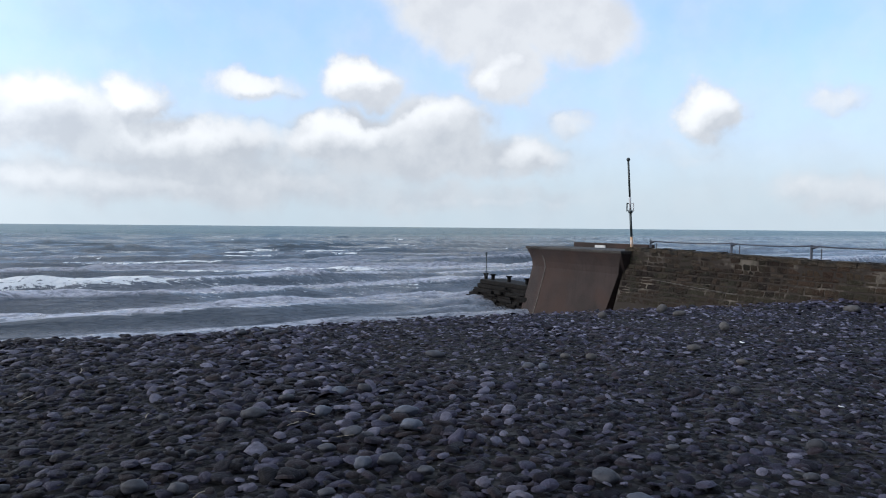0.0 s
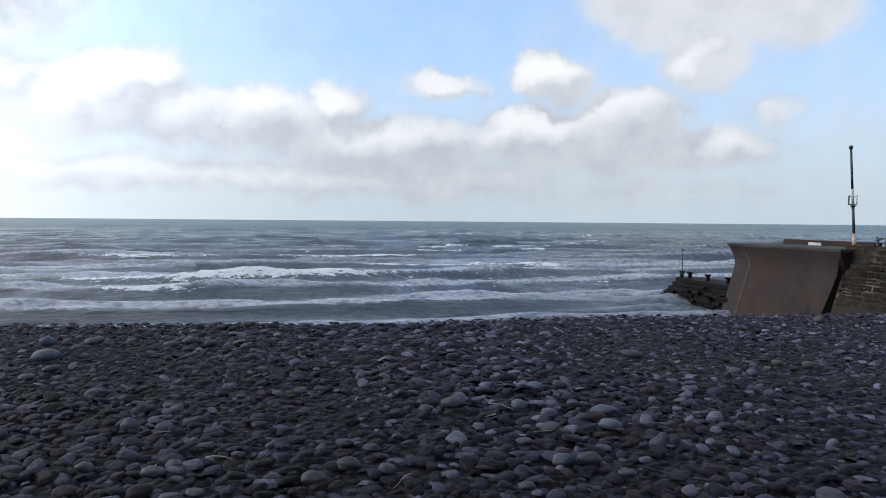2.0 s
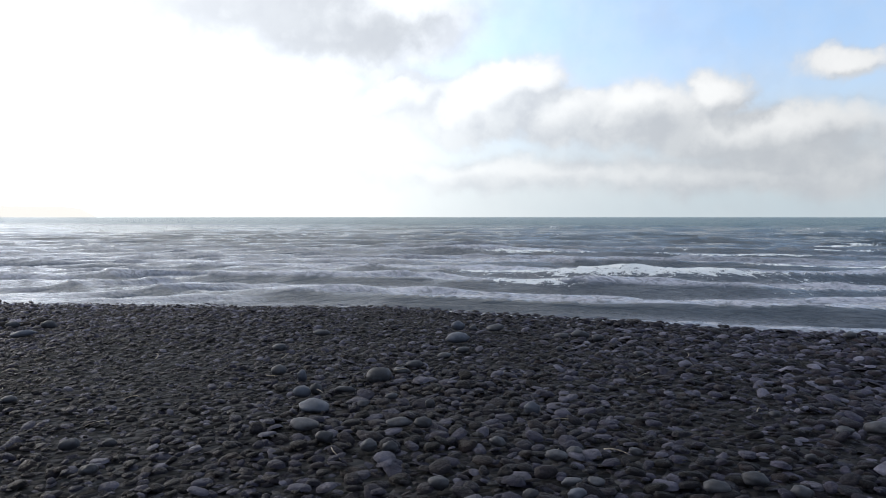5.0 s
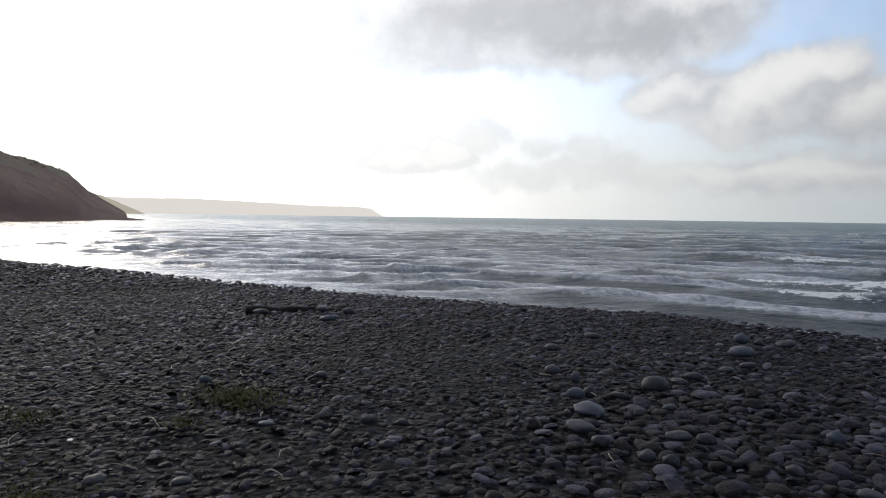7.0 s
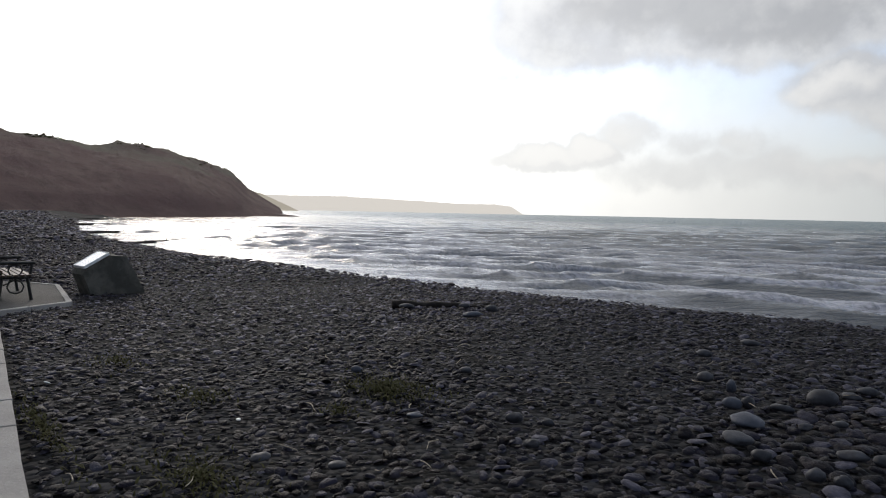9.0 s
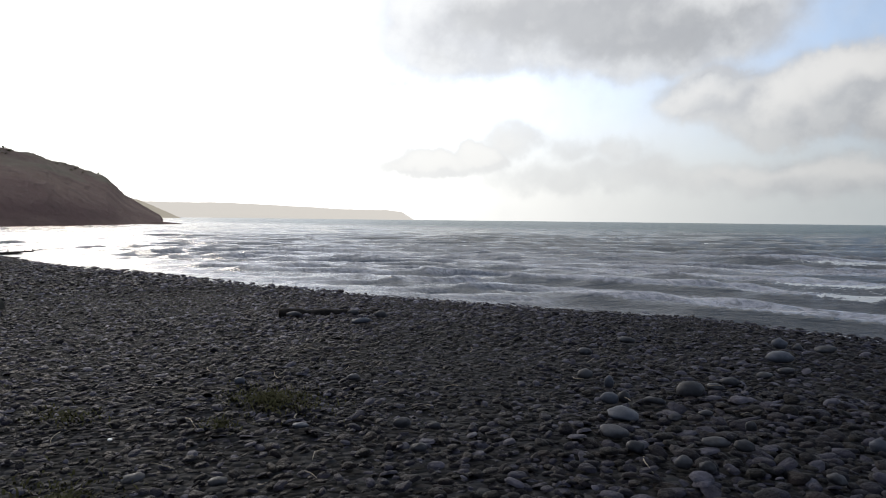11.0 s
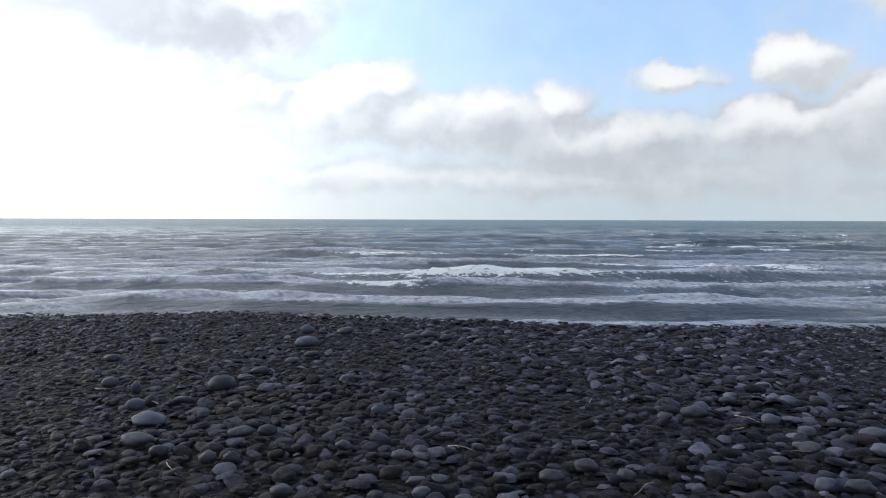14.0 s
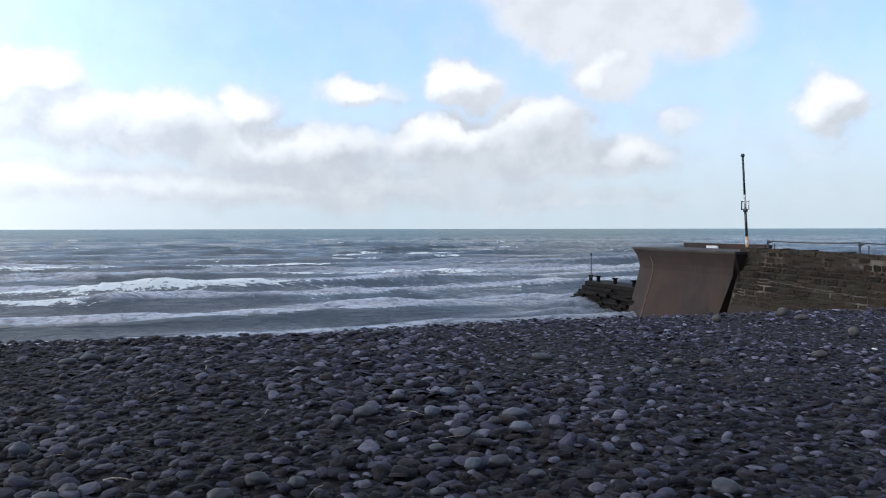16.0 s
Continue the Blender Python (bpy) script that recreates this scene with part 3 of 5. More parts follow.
# ---- the sea ----
def swell_height(x, y):
    """Height of the water and how much foam lies on it."""
    h, foam, face, wash = (np.zeros_like(x) for k in range(4))
    # distance from the path, height, width, then where along the shore the crest breaks
    rows = ((29.6, 0.62, 1.2, -13, -6), (37.0, 0.66, 1.6, -15, -4), (44.5, 0.52, 1.7, -17, 6), (54.0, 0.34, 1.9, 0, 22), (66.0, 0.55, 2.2, -22, 15),
            (79.0, 0.46, 2.4, -12, 30), (95.0, 0.42, 2.8, 10, 34), (118.0, 0.42, 3.2, -20, -8), (150.0, 0.4, 3.6, 5, 15), (190.0, 0.4, 4.0, 30, 44), (240.0, 0.4, 4.5, -60, -40))
    for k, (y0, amp, w, lo, hi) in enumerate(rows):
        along = fbm(x * 0.035 + 50 + 7 * k, 0 * x + 3.5 * k, 100 + k, 3)
        bend = (along - 0.5) * (4.0 + 0.06 * y0) - 0.0007 * x * x * np.where(x < 0, 0.8, 0.2) + (0.15 if y0 < 50 else 0.05) * np.maximum(x, -12)
        bend = bend + 0.5 * (fbm(x * 0.35 + 5 * k, 0 * x + 0.5, 150 + k, 2) - 0.5)
        a = amp * np.clip(0.25 + 1.5 * fbm(x * 0.05 + 90 * k, 0 * x + 1.7, 200 + k, 2), 0.3, 1.4)
        reach = np.exp(-np.maximum(-x - 6 - 0.28 * y0, 0) / 9)
        a = a * (0.12 + 0.88 * reach)
        if y0 < 30:
            a = a * np.clip((15 - x) / 7, 0.15, 1)
        d = y - (y0 + bend)
        ad = np.abs(d) / w
        shape = np.where(d < 0, np.exp(-(ad / 0.42) ** 1.5), np.exp(-(ad / 1.5) ** 1.25))
        h += a * shape
        if k == 0:
            shallows = np.clip(-d - 1.5 * w, 0, 1)
        steep = np.clip(a / 0.30, 0, 1)
        face = np.maximum(face, np.where(d < 0.02 * w, np.exp(-(np.maximum(-d - 0.55 * w, 0) / (0.35 * w)) ** 2), 0) * steep)
        wash = np.maximum(wash, np.where(d > 0, np.exp(-d / (2.6 * w)), 0) * steep)
        h -= 0.3 * a * np.exp(-((d + 1.6 * w) / (1.1 * w)) ** 2)
        inside = reach * np.clip((x - lo) / 4, 0, 1) * np.clip((hi - x) / 4, 0, 1)
        gaps = np.clip((fbm(x * 0.16 + 31 * k, 0 * y + k, 300 + k, 3) - 0.43) * 7, 0, 1)
        br = inside * gaps
        foam += br * (1.05 * np.where(d < 0, np.exp(-(d / (0.24 * w)) ** 2), np.exp(-(d / (0.18 * w)) ** 2)))
        foam += inside * (0.40 if y0 in (37.0, 44.5, 66.0) else 0.24) * np.where(d > 0, np.exp(-d / (2.4 * w)), 0)
    chop = 0.0
    # crests swing round into the bay
    turn = np.arctan2(x, y + 20)
    s = np.clip((-np.degrees(turn) - 8) / 22, 0, 1)
    far = np.hypot(x, y + 20)
    xw, yw = x + s * (turn * far - x), y + s * (far - 20 - y)
    quiet = 0.55 + 0.45 * np.exp(-np.maximum(-x - 0.35 * y - 4, 0) / (6 + 0.1 * y))
    rng = np.random.default_rng(5)
    for k in range(20):
        ang = radians(-90 + rng.uniform(-1, 1) * (16 if k < 8 else 11))
        lam = 1.1 * 1.14 ** k
        kk = 2 * math.pi / lam
        ph = kk * (xw * math.cos(ang) + yw * math.sin(ang)) + rng.uniform(0, 6.28) + 1.5 * fbm(xw / lam / 9 + k, yw / lam / 4, 400 + k, 1) * 3
        fade = np.clip((lam - 0.010 * np.hypot(x, y)) / lam * 1.5, 0, 1)
        chop = chop + (0.037 if lam < 6.5 else 0.019 * quiet ** 1.8) * lam ** 0.5 * (2 * ((np.sin(ph) + 1) / 2) ** 2.8 - 0.7) * fade
    calm = np.clip((y - 20) / 12, 0.25, 1)
    chop = chop * calm * (1 - 0.75 * face)
    h += chop
    drift = fbm(x * 0.05 + 11, y * 0.12 + 5, 500, 4)
    zone = np.clip((75 - y) / 30, 0, 1) * np.exp(-np.maximum(-x - 20, 0) / 10)
    foam += np.clip((drift - 0.42) * 2.0, 0, 0.36) * zone
    caps = np.clip((fbm(x * 0.12, y * 0.22, 520, 3) - 0.74) * 9, 0, 0.7) * np.clip((y - 60) / 40, 0, 1)
    # silt and foam film, with dark wave faces and troughs painted in as shading
    silt_shading = np.clip((92 - y) / 45, 0, 1) * (0.35 + 1.0 * drift + 0.16 * wash) * np.clip(1 + chop * 4.0, 0.45, 1.25) * (1 - 0.85 * face)
    silt_shading *= 1 - 0.5 * np.clip((x - 6) / 6, 0, 1) * np.clip((38 - y) / 8, 0, 1)
    silt_shading *= 0.58 + 0.42 * np.exp(-np.maximum(-x - 0.25 * y - 10, 0) / 8)
    silt_shading = np.maximum(silt_shading, shallows * (0.4 + 0.6 * drift) * np.clip((60 - y) / 20, 0, 1))
    return h, np.clip(foam + caps, 0, 1), np.clip(silt_shading, 0, 1)


ang = np.radians(np.arange(-92, 62.01, 0.25))
rad = [18.0]
while rad[-1] < 4900:
    rad.append(rad[-1] * (1.0058 if rad[-1] < 160 else 1.0105 if rad[-1] < 420 else 1.04))
A, R = np.meshgrid(ang, np.array(rad), indexing="ij")
SX, SY = R * np.sin(A), R * np.cos(A)
H, FOAM, SILT_SHADING = swell_height(SX, SY)
v, q = grid_mesh(SX, SY, SEA_Z + H * np.clip((900 - R) / 600, 0, 1))
sea = tagged(array_mesh("water", v, q[:, ::-1], MAT_WATER), "grey-blue choppy sea with low breaking waves", "sea", kind="structure")
sea.data.attributes.new("foam", "FLOAT", "POINT").data.foreach_set("value", FOAM.ravel().astype(np.float32))
sea.data.attributes.new("silt_shading", "FLOAT", "POINT").data.foreach_set("value", SILT_SHADING.ravel().astype(np.float32))


# ---- headlands ----
def headland(name, az, heights, r0, r1, mat, label, seed, rough, step, base=SEA_Z - 1, foot=None):
    """A hill whose crest rises with the heading; seaward it runs down to a point. foot: the distance of its foot by heading, where that is not r0."""
    a = np.arange(az[0], az[-1] + step / 2, step)
    r = np.linspace(0, 1, 40)
    A, T = np.meshgrid(a, r, indexing="ij")
    top = np.interp(A, az, heights)
    near = r0 if foot is None else np.interp(A, foot[0], foot[1])
    top = EYE_Z + (top - EYE_Z) * near / r0
    R = near * (1 + (r1 / r0 - 1) * T)
    X, Y = R * np.sin(np.radians(A)), R * np.cos(np.radians(A))
    lift = np.clip(T / 0.55, 0, 1)
    lift = np.where(T < 0.55, 0.16 * np.clip(T / 0.06, 0, 1) + 0.84 * np.clip((lift - 0.1) / 0.9, 0, 1) ** 0.8, np.cos((T - 0.55) / 0.45 * math.pi / 2) ** 0.7)
    s = 1 / (0.09 * r0)
    Z = base + (top - base) * lift * (0.93 + 0.07 * 2 * fbm(X * s + 60, Y * s + 60, seed, 4)) + rough * (fbm(X * s * 9 + 70, Y * s * 9 + 70, seed + 9, 4) - 0.5) * np.clip(top / 20, 0, 1) * np.clip(lift * 3, 0, 1)
    v, q = grid_mesh(X, Y, Z)
    tagged(array_mesh(name, v, q, mat), label, "headland", kind="structure")
    return X, Y, Z


HX, HY, HZ = headland("backdrop_near_hill", (-125, -110, -95, -83.1, -80.6, -77.9, -76.1, -72.3, -69.5, -68.2, -67.0, -65.3, -64.6, -64.35),
                      (95, 98, 90, 81, 77, 70, 73, 66, 52, 44, 25.5, 9.5, 3.5, -3), 560, 1150, MAT_HILL, "dark heath-covered hill falling to the sea", 31, 2.4, 0.1,
                      foot=((-125, -84, -78, -72, -68, -64.3), (200, 222, 240, 270, 310, 380)))


def skyline_scrub():
    """Wind-bent bushes along the crest of the near hill."""
    rng = random.Random(17)
    bm = bmesh.new()
    for _ in range(150):
        i = rng.randrange(int(HX.shape[0] * 0.60), int(HX.shape[0] * 0.93))
        if fbm(np.array(i * 0.05), np.array(0.3), 90, 2) < 0.48:
            continue
        j = int(np.argmax(HZ[i] / np.hypot(HX[i], HY[i]))) + rng.randrange(-2, 2)
        size = rng.uniform(0.25, 0.7)
        for _ in range(4):
            m = Matrix.Translation((HX[i, j] + rng.uniform(-1, 1), HY[i, j] + rng.uniform(-1.5, 1.5), HZ[i, j] + size * rng.uniform(0.1, 0.8)))
            r = bmesh.ops.create_icosphere(bm, subdivisions=1, radius=size * rng.uniform(0.5, 0.9), matrix=m)
            for w in r["verts"]:
                w.co += Vector((rng.uniform(-0.4, 0.4), rng.uniform(-0.4, 0.4), rng.uniform(-0.4, 0.4))) * size
    tagged(part("hilltop_scrub", bm, MAT_SCRUB), "dark wind-bent bushes along the hill crest", "scrub", kind="stuff")


skyline_scrub()
headland("backdrop_rock_shelf", (-65.2, -64.2, -63.4, -62.6), (-0.6, -1.0, -1.5, -2.3), 372, 392, MAT_HILL, "low dark rock shelf off the point", 61, 0.5, 0.05)
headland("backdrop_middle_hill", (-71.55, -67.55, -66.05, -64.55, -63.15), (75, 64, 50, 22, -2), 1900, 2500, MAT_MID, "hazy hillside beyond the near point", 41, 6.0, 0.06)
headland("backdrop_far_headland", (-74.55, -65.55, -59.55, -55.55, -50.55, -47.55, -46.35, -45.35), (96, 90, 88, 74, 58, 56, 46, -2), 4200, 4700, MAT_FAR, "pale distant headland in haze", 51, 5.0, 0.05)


# ---- the pier ----
def sweep(profile, y0s, y1s, back):
    """Solid with a profile of (x, z) points that runs along y; its ends may lean. Closed at x = back."""
    ring0 = [(x, a, z) for (x, z), a in zip(profile, y0s)] + [(back, y0s[-1], profile[-1][1]), (back, y0s[0], profile[0][1])]
    ring1 = [(x, b, z) for (x, z), b in zip(profile, y1s)] + [(back, y1s[-1], profile[-1][1]), (back, y1s[0], profile[0][1])]
    n = len(ring0)
    faces = [(i, (i + 1) % n, n + (i + 1) % n, n + i) for i in range(n)] + [tuple(range(n - 1, -1, -1)), tuple(range(n, 2 * n))]
    return ring0 + ring1, faces


def recurve_wall():
    thing = tagged(new("pier_head_wall"), "brown weathered concrete sea wall with curved overhanging lip", "sea wall")
    prof, y0, y1 = [], [], []
    for k in range(13):
        t = k / 12
        z = 0.80 - 3.0 * t
        x = 16.45 + 0.20 * math.sin(min(t / 0.26, 1) * math.pi / 2) - 0.40 * max(t - 0.22, 0) ** 1.3
        prof.append((x, z))
        y0.append(20.56 + 0.33 * math.sin(min(t / 0.2, 1) * math.pi / 2) + 1.15 * max(t - 0.2, 0))
        y1.append(27.15 - 0.22 * math.sin(min(t / 0.26, 1) * math.pi / 2) + 0.8 * max(t - 0.22, 0))
    # the face, then a splayed end that turns seaward
    rings = [[(x, y, z) for (x, z), y in zip(prof, y0)], [(x, y - 1.25, z) for (x, z), y in zip(prof, y1)], [(x + 0.36, y + 0.35, z) for (x, z), y in zip(prof, y1)]]
    rings = [r + [(18.3, r[-1][1], r[-1][2]), (18.3, r[0][1], r[0][2])] for r in rings]
    n = len(rings[0])
    v = [p for r in rings for p in r]
    f = [(k * n + i, k * n + (i + 1) % n, (k + 1) * n + (i + 1) % n, (k + 1) * n + i) for k in range(2) for i in range(n)]
    f += [tuple(range(n - 1, -1, -1)), tuple(range(2 * n, 3 * n))]
    link_mesh("curved_face", v, f, MAT_RECURVE, thing)
    bm = bmesh.new()
    seam = [Vector(p) + Vector((-0.012, 0, 0)) for p in rings[1][:-2]]
    for p, q in zip(seam[1:], seam[2:]):
        tube(bm, p, q, 0.022, seg=6)
    part("corner_seam", bm, MAT_SEAM, thing, "pale mortar seam on the corner")
    # filler box added behind the gap so the sea does not show through
    bm = bmesh.new()
    box(bm, 17.85, 20.65, -0.72, 0.9, 1.9, 3.0)
    part("end_pier", bm, MAT_CONCRETE, thing)
    bm = bmesh.new()
    box(bm, 17.40, 23.79, 0.853, 1.9, 6.42, 0.10, 0.02)
    part("coping", bm, MAT_CONCRETE, thing, "worn grey concrete coping slab")
    return thing


recurve_wall()


def pier_core():
    bm = bmesh.new()
    box(bm, 19.3, 14.0, -1.6, 3.0, 27.0, 3.4)
    ob = part("pier_deck", bm, MAT_CONCRETE)
    tagged(ob, "low concrete pier deck behind the parapet", "pier deck", kind="structure")
    bm = bmesh.new()
    box(bm, 20.2, 25.9, 0.55, 0.35, 5.2, 0.98, 0.02)
    tagged(part("parapet_block", bm, MAT_RECURVE), "dark concrete parapet on the far pier edge", "parapet")
    bm = bmesh.new()
    box(bm, 19.98, 26.4, 0.86, 0.06, 0.75, 0.17, 0.01)
    tagged(part("white_sign_board", bm, MAT_MASTWHITE), "small white board fixed to the parapet", "sign")


pier_core()


def masonry_x(z):
    return 16.92 - 0.30 * max(0.4 - z, 0)


def wall_rise(y):
    """The courses climb seaward."""
    return 0.018 * (y - 11)


def masonry_wall():
    v, f = sweep([(masonry_x(z), z) for z in (0.80, 0.4, -0.4, -1.2, -2.2)], (6.0,) * 5, (20.93, 20.93, 20.92, 20.95, 21.0), 17.8)
    v = [(px, py, pz + (wall_rise(py) if pz > 0.7 else 0.0)) for px, py, pz in v]
    wall = link_mesh("wall_pier", v, f, MAT_MORTAR)
    tagged(wall, "old dark brown rubble masonry pier wall", "stone wall", kind="structure")
    rng = random.Random(4)
    shapes = []
    for k in range(8):
        bm = bmesh.new()
        bmesh.ops.create_cube(bm, size=1.0)
        bmesh.ops.bevel(bm, geom=list(bm.edges), offset=0.09, segments=1, affect="EDGES")
        for w in bm.verts:
            w.co += Vector((rng.uniform(-0.05, 0.05), rng.uniform(-0.05, 0.05), rng.uniform(-0.07, 0.07)))
        me = bpy.data.meshes.new("stone_block")
        bm.to_mesh(me)
        bm.free()
        me.materials.append(MAT_BLOCK)
        shapes.append(me)
    batter = math.atan(0.30)
    made, far_v, far_f = 0, [], []

    def lay(y, z, ln, hgt, deep, turn):
        nonlocal made
        m = Matrix.Translation((masonry_x(z) + 0.128 - deep, y, z + wall_rise(y) * min(max((z + 0.95) / 1.75, 0), 1)))
        m = m @ Euler((turn, batter if z < 0.38 else 0.0, 0)).to_matrix().to_4x4() @ Matrix.Diagonal((0.26, ln, hgt, 1))
        me = rng.choice(shapes)
        if y > 11.2 and made < 300:
            ob = new("stone_block", me)
            ob.parent = wall
            ob.matrix_world = m
            made += 1
        else:
            o = len(far_v)
            far_v.extend(tuple(m @ w.co) for w in me.vertices)
            far_f.extend(tuple(o + i for i in p.vertices) for p in me.polygons)

    z = 0.78
    while z > -0.85:
        hgt = rng.uniform(0.13, 0.21)
        y, stop = 9.2 + rng.uniform(0, 0.3), 20.9
        while y < stop - 0.10:
            ln = min(rng.choice((0.15, 0.22, 0.28, 0.36, 0.46)) * rng.uniform(0.85, 1.15), stop - y)
            joint = rng.uniform(0.018, 0.032)
            for low, high in (((0.0, 0.48), (0.52, 1.0)) if rng.random() < 0.16 else ((0.0, 1.0),)):
                lay(y + ln / 2, z - hgt * (low + high) / 2, ln - joint, (hgt - joint) * (high - low), rng.uniform(-0.006, 0.016), rng.uniform(-0.035, 0.035))
            y += ln
        z -= hgt
    rest = link_mesh("landward_blocks", far_v, far_f, MAT_BLOCK, wall)
    rest["kind"] = "stuff"
    # rough capping stones, bedded in turf
    y = 9.3
    while y < 20.7:
        ln = rng.uniform(0.25, 0.62)
        bm = bmesh.new()
        bmesh.ops.create_cube(bm, size=1.0)
        bmesh.ops.subdivide_edges(bm, edges=list(bm.edges), cuts=2, use_grid_fill=True)
        for w in bm.verts:
            w.co = Vector((w.co.x * 0.55, w.co.y * (ln - 0.01), w.co.z * 0.13)) + 0.035 * noise.noise_vector(w.co * 2.5 + Vector((0, y * 3, 0)))
        ob = part("capping_stone", bm, MAT_CAP, wall)
        ob.matrix_world = Matrix.Translation((17.17 + rng.uniform(-0.02, 0.02), y + ln / 2, 0.80 + wall_rise(y + ln / 2) + rng.uniform(-0.015, 0.02)))
        y += ln
    # a pale ledge that runs down landward across the foot of the wall
    bm = bmesh.new()
    a, b = Vector((masonry_x(-0.02) - 0.02, 19.4, -0.02)), Vector((masonry_x(-0.22) - 0.02, 15.6, -0.22))
    for k in range(14):
        p, q = a.lerp(b, k / 14), a.lerp(b, (k + 0.9) / 14)
        box(bm, 0, 0, 0, (q - p).length, 0.05, rng.uniform(0.022, 0.042), 0.006, Matrix.Translation((p + q) / 2 + Vector((0, 0, rng.uniform(-0.008, 0.008)))) @ (q - p).to_track_quat("X", "Z").to_matrix().to_4x4())
    part("ledge", bm, MAT_LEDGE, wall, "pale worn mortar ledge")


def pier_mast():
    thing = tagged(new("navigation_mast"), "thin green and white beacon mast with rusty foot", "mast")
    thing.location = (17.25, 20.95, 0.90)
    lean = Vector((-0.045, 0.033, 1.0))

    def bit(name, z0, z1, r, mat, label=""):
        bm = bmesh.new()
        tube(bm, lean * z0, lean * z1, r)
        return part(name, bm, mat, thing, label, True)

    bit("foot", 0.0, 0.50, 0.052, MAT_RUST, "rust-streaked pale foot")
    bit("lower_pole", 0.50, 1.42, 0.044, MAT_MASTDARK)
    bit("collar", 1.36, 1.46, 0.075, MAT_MASTDARK)
    bit("pale_band", 1.46, 1.95, 0.040, MAT_MASTWHITE, "white painted band")
    bit("upper_pole", 1.95, 3.25, 0.036, MAT_MASTDARK)
    bm = bmesh.new()
    bmesh.ops.create_uvsphere(bm, u_segments=12, v_segments=8, radius=0.07, matrix=Matrix.Translation(lean * 3.3))
    part("finial", bm, MAT_MASTDARK, thing, "", True)
    for s in (-1, 1):
        bm = bmesh.new()
        c = lean * 1.58
        side = Vector((0.62, -0.78, 0)) * s
        for z in (-0.13, 0.13):
            tube(bm, c + Vector((0, 0, z)), c + side * 0.115 + Vector((0, 0, z)), 0.015, seg=6)
        tube(bm, c + side * 0.115 + Vector((0, 0, -0.16)), c + side * 0.115 + Vector((0, 0, 0.16)), 0.022, seg=6)
        part("bracket", bm, MAT_MASTWHITE if s > 0 else MAT_MASTDARK, thing)
    return thing


pier_mast()


def pier_rail():
    thing = tagged(new("pier_railing"), "dark blue metal railing along the pier edge", "railing")
    ys = (22.9, 18.75, 15.6, 12.2, 8.8)
    for y in ys:
        bm = bmesh.new()
        tube(bm, (19.8, y, 0.1), (19.8, y, 1.25), 0.04)
        tube(bm, (19.8, y, 1.14), (19.8, y - 0.30, 1.21), 0.05, 0.02, 8)
        part("post", bm, MAT_RAIL, thing, "", True)
        if y > 10:
            bm = bmesh.new()
            tube(bm, (19.8, y - 0.35, 0.1), (19.8, y - 0.35, 1.12), 0.022, seg=8)
            part("stay", bm, MAT_RAIL, thing, "", True)
    for a, b in zip(ys[:-1], ys[1:]):
        # one bar, sagging a little between its posts
        verts, faces = [], []
        for k in range(9):
            t = k / 8
            z = 1.21 - 0.16 * t * (1 - t)
            verts += [(19.8 + 0.022 * math.cos(c * math.pi / 4), a + (b - a) * t, z + 0.022 * math.sin(c * math.pi / 4)) for c in range(8)]
        for k in range(8):
            faces += [(8 * k + c, 8 * k + (c + 1) % 8, 8 * k + 8 + (c + 1) % 8, 8 * k + 8 + c) for c in range(8)]
        faces += [tuple(range(7, -1, -1)), tuple(range(64, 72))]
        link_mesh("top_rail", verts, faces, MAT_RAIL, thing, "", True)


pier_rail()


def timber_jetty():
    thing = tagged(new("timber_jetty"), "black weedy timber breakwater with short posts", "jetty")
    rng = random.Random(9)
    for k in range(6):
        z = -2.1 + 0.215 * k
        bm = bmesh.new()
        box(bm, 17.45 + 0.05 * k, 30.3 - 0.13 * k, z, 1.2 + 0.05 * (k % 2), 6.8 - 0.26 * k, 0.20, 0.03)
        part("beam", bm, MAT_TIMBER, thing)
    for y in (28.55, 30.2, 31.8, 32.55):
        bm = bmesh.new()
        tube(bm, (17.5, y, -2.6), (17.5, y, -0.72), 0.11, 0.09)
        tube(bm, (17.5, y, -0.72), (17.5, y, -0.64), 0.10, 0.17)
        part("bollard", bm, MAT_TIMBER, thing)
    for k in range(26):
        y = 27.4 + 0.245 * k
        z = -2.0 + rng.uniform(0, 0.95) * (1 - 0.75 * max(y - 31, 0) / 2.8)
        bm = bmesh.new()
        ln = rng.uniform(0.5, 1.5)
        box(bm, 16.80 + 0.10 * rng.random(), y, z, 0.14, ln, rng.uniform(0.08, 0.15), 0.02, Matrix.Translation((0, 0, 0)))
        part("plank", bm, MAT_TIMBER, thing)
    bm = bmesh.new()
    tube(bm, (17.4, 32.35, -0.8), (17.4, 32.35, 0.42), 0.022, seg=8)
    tube(bm, (17.4, 32.35, 0.34), (17.4, 32.35, 0.46), 0.05, seg=8)
    part("marker_pole", bm, MAT_MASTDARK, thing, "thin green marker pole")


timber_jetty()


def rock(name, seed, sx, sy, sz, mat, rough=0.25, sub=3, flat=0.0):
    bm = bmesh.new()
    bmesh.ops.create_icosphere(bm, subdivisions=sub, radius=1.0)
    for w in bm.verts:
        p = w.co.copy()
        k = 1 + rough * (noise.fractal(p * 1.3 + Vector((seed * 3.1, seed, 0)), 1.0, 2.0, 4))
        w.co = Vector((p.x * sx * k, p.y * sy * k, max(p.z, -0.75) * sz * k))
    return part(name, bm, mat, None, "", True)


# ---- plain unseen wall behind the path, added to cut skylight from that side ----
bm = bmesh.new()
box(bm, -12.0, -9.3, 3.1, 110.0, 0.4, 6.6)
tagged(part("wall_back", bm, MAT_PAVE), "plain unseen wall added to block skylight from behind", "wall", kind="structure")


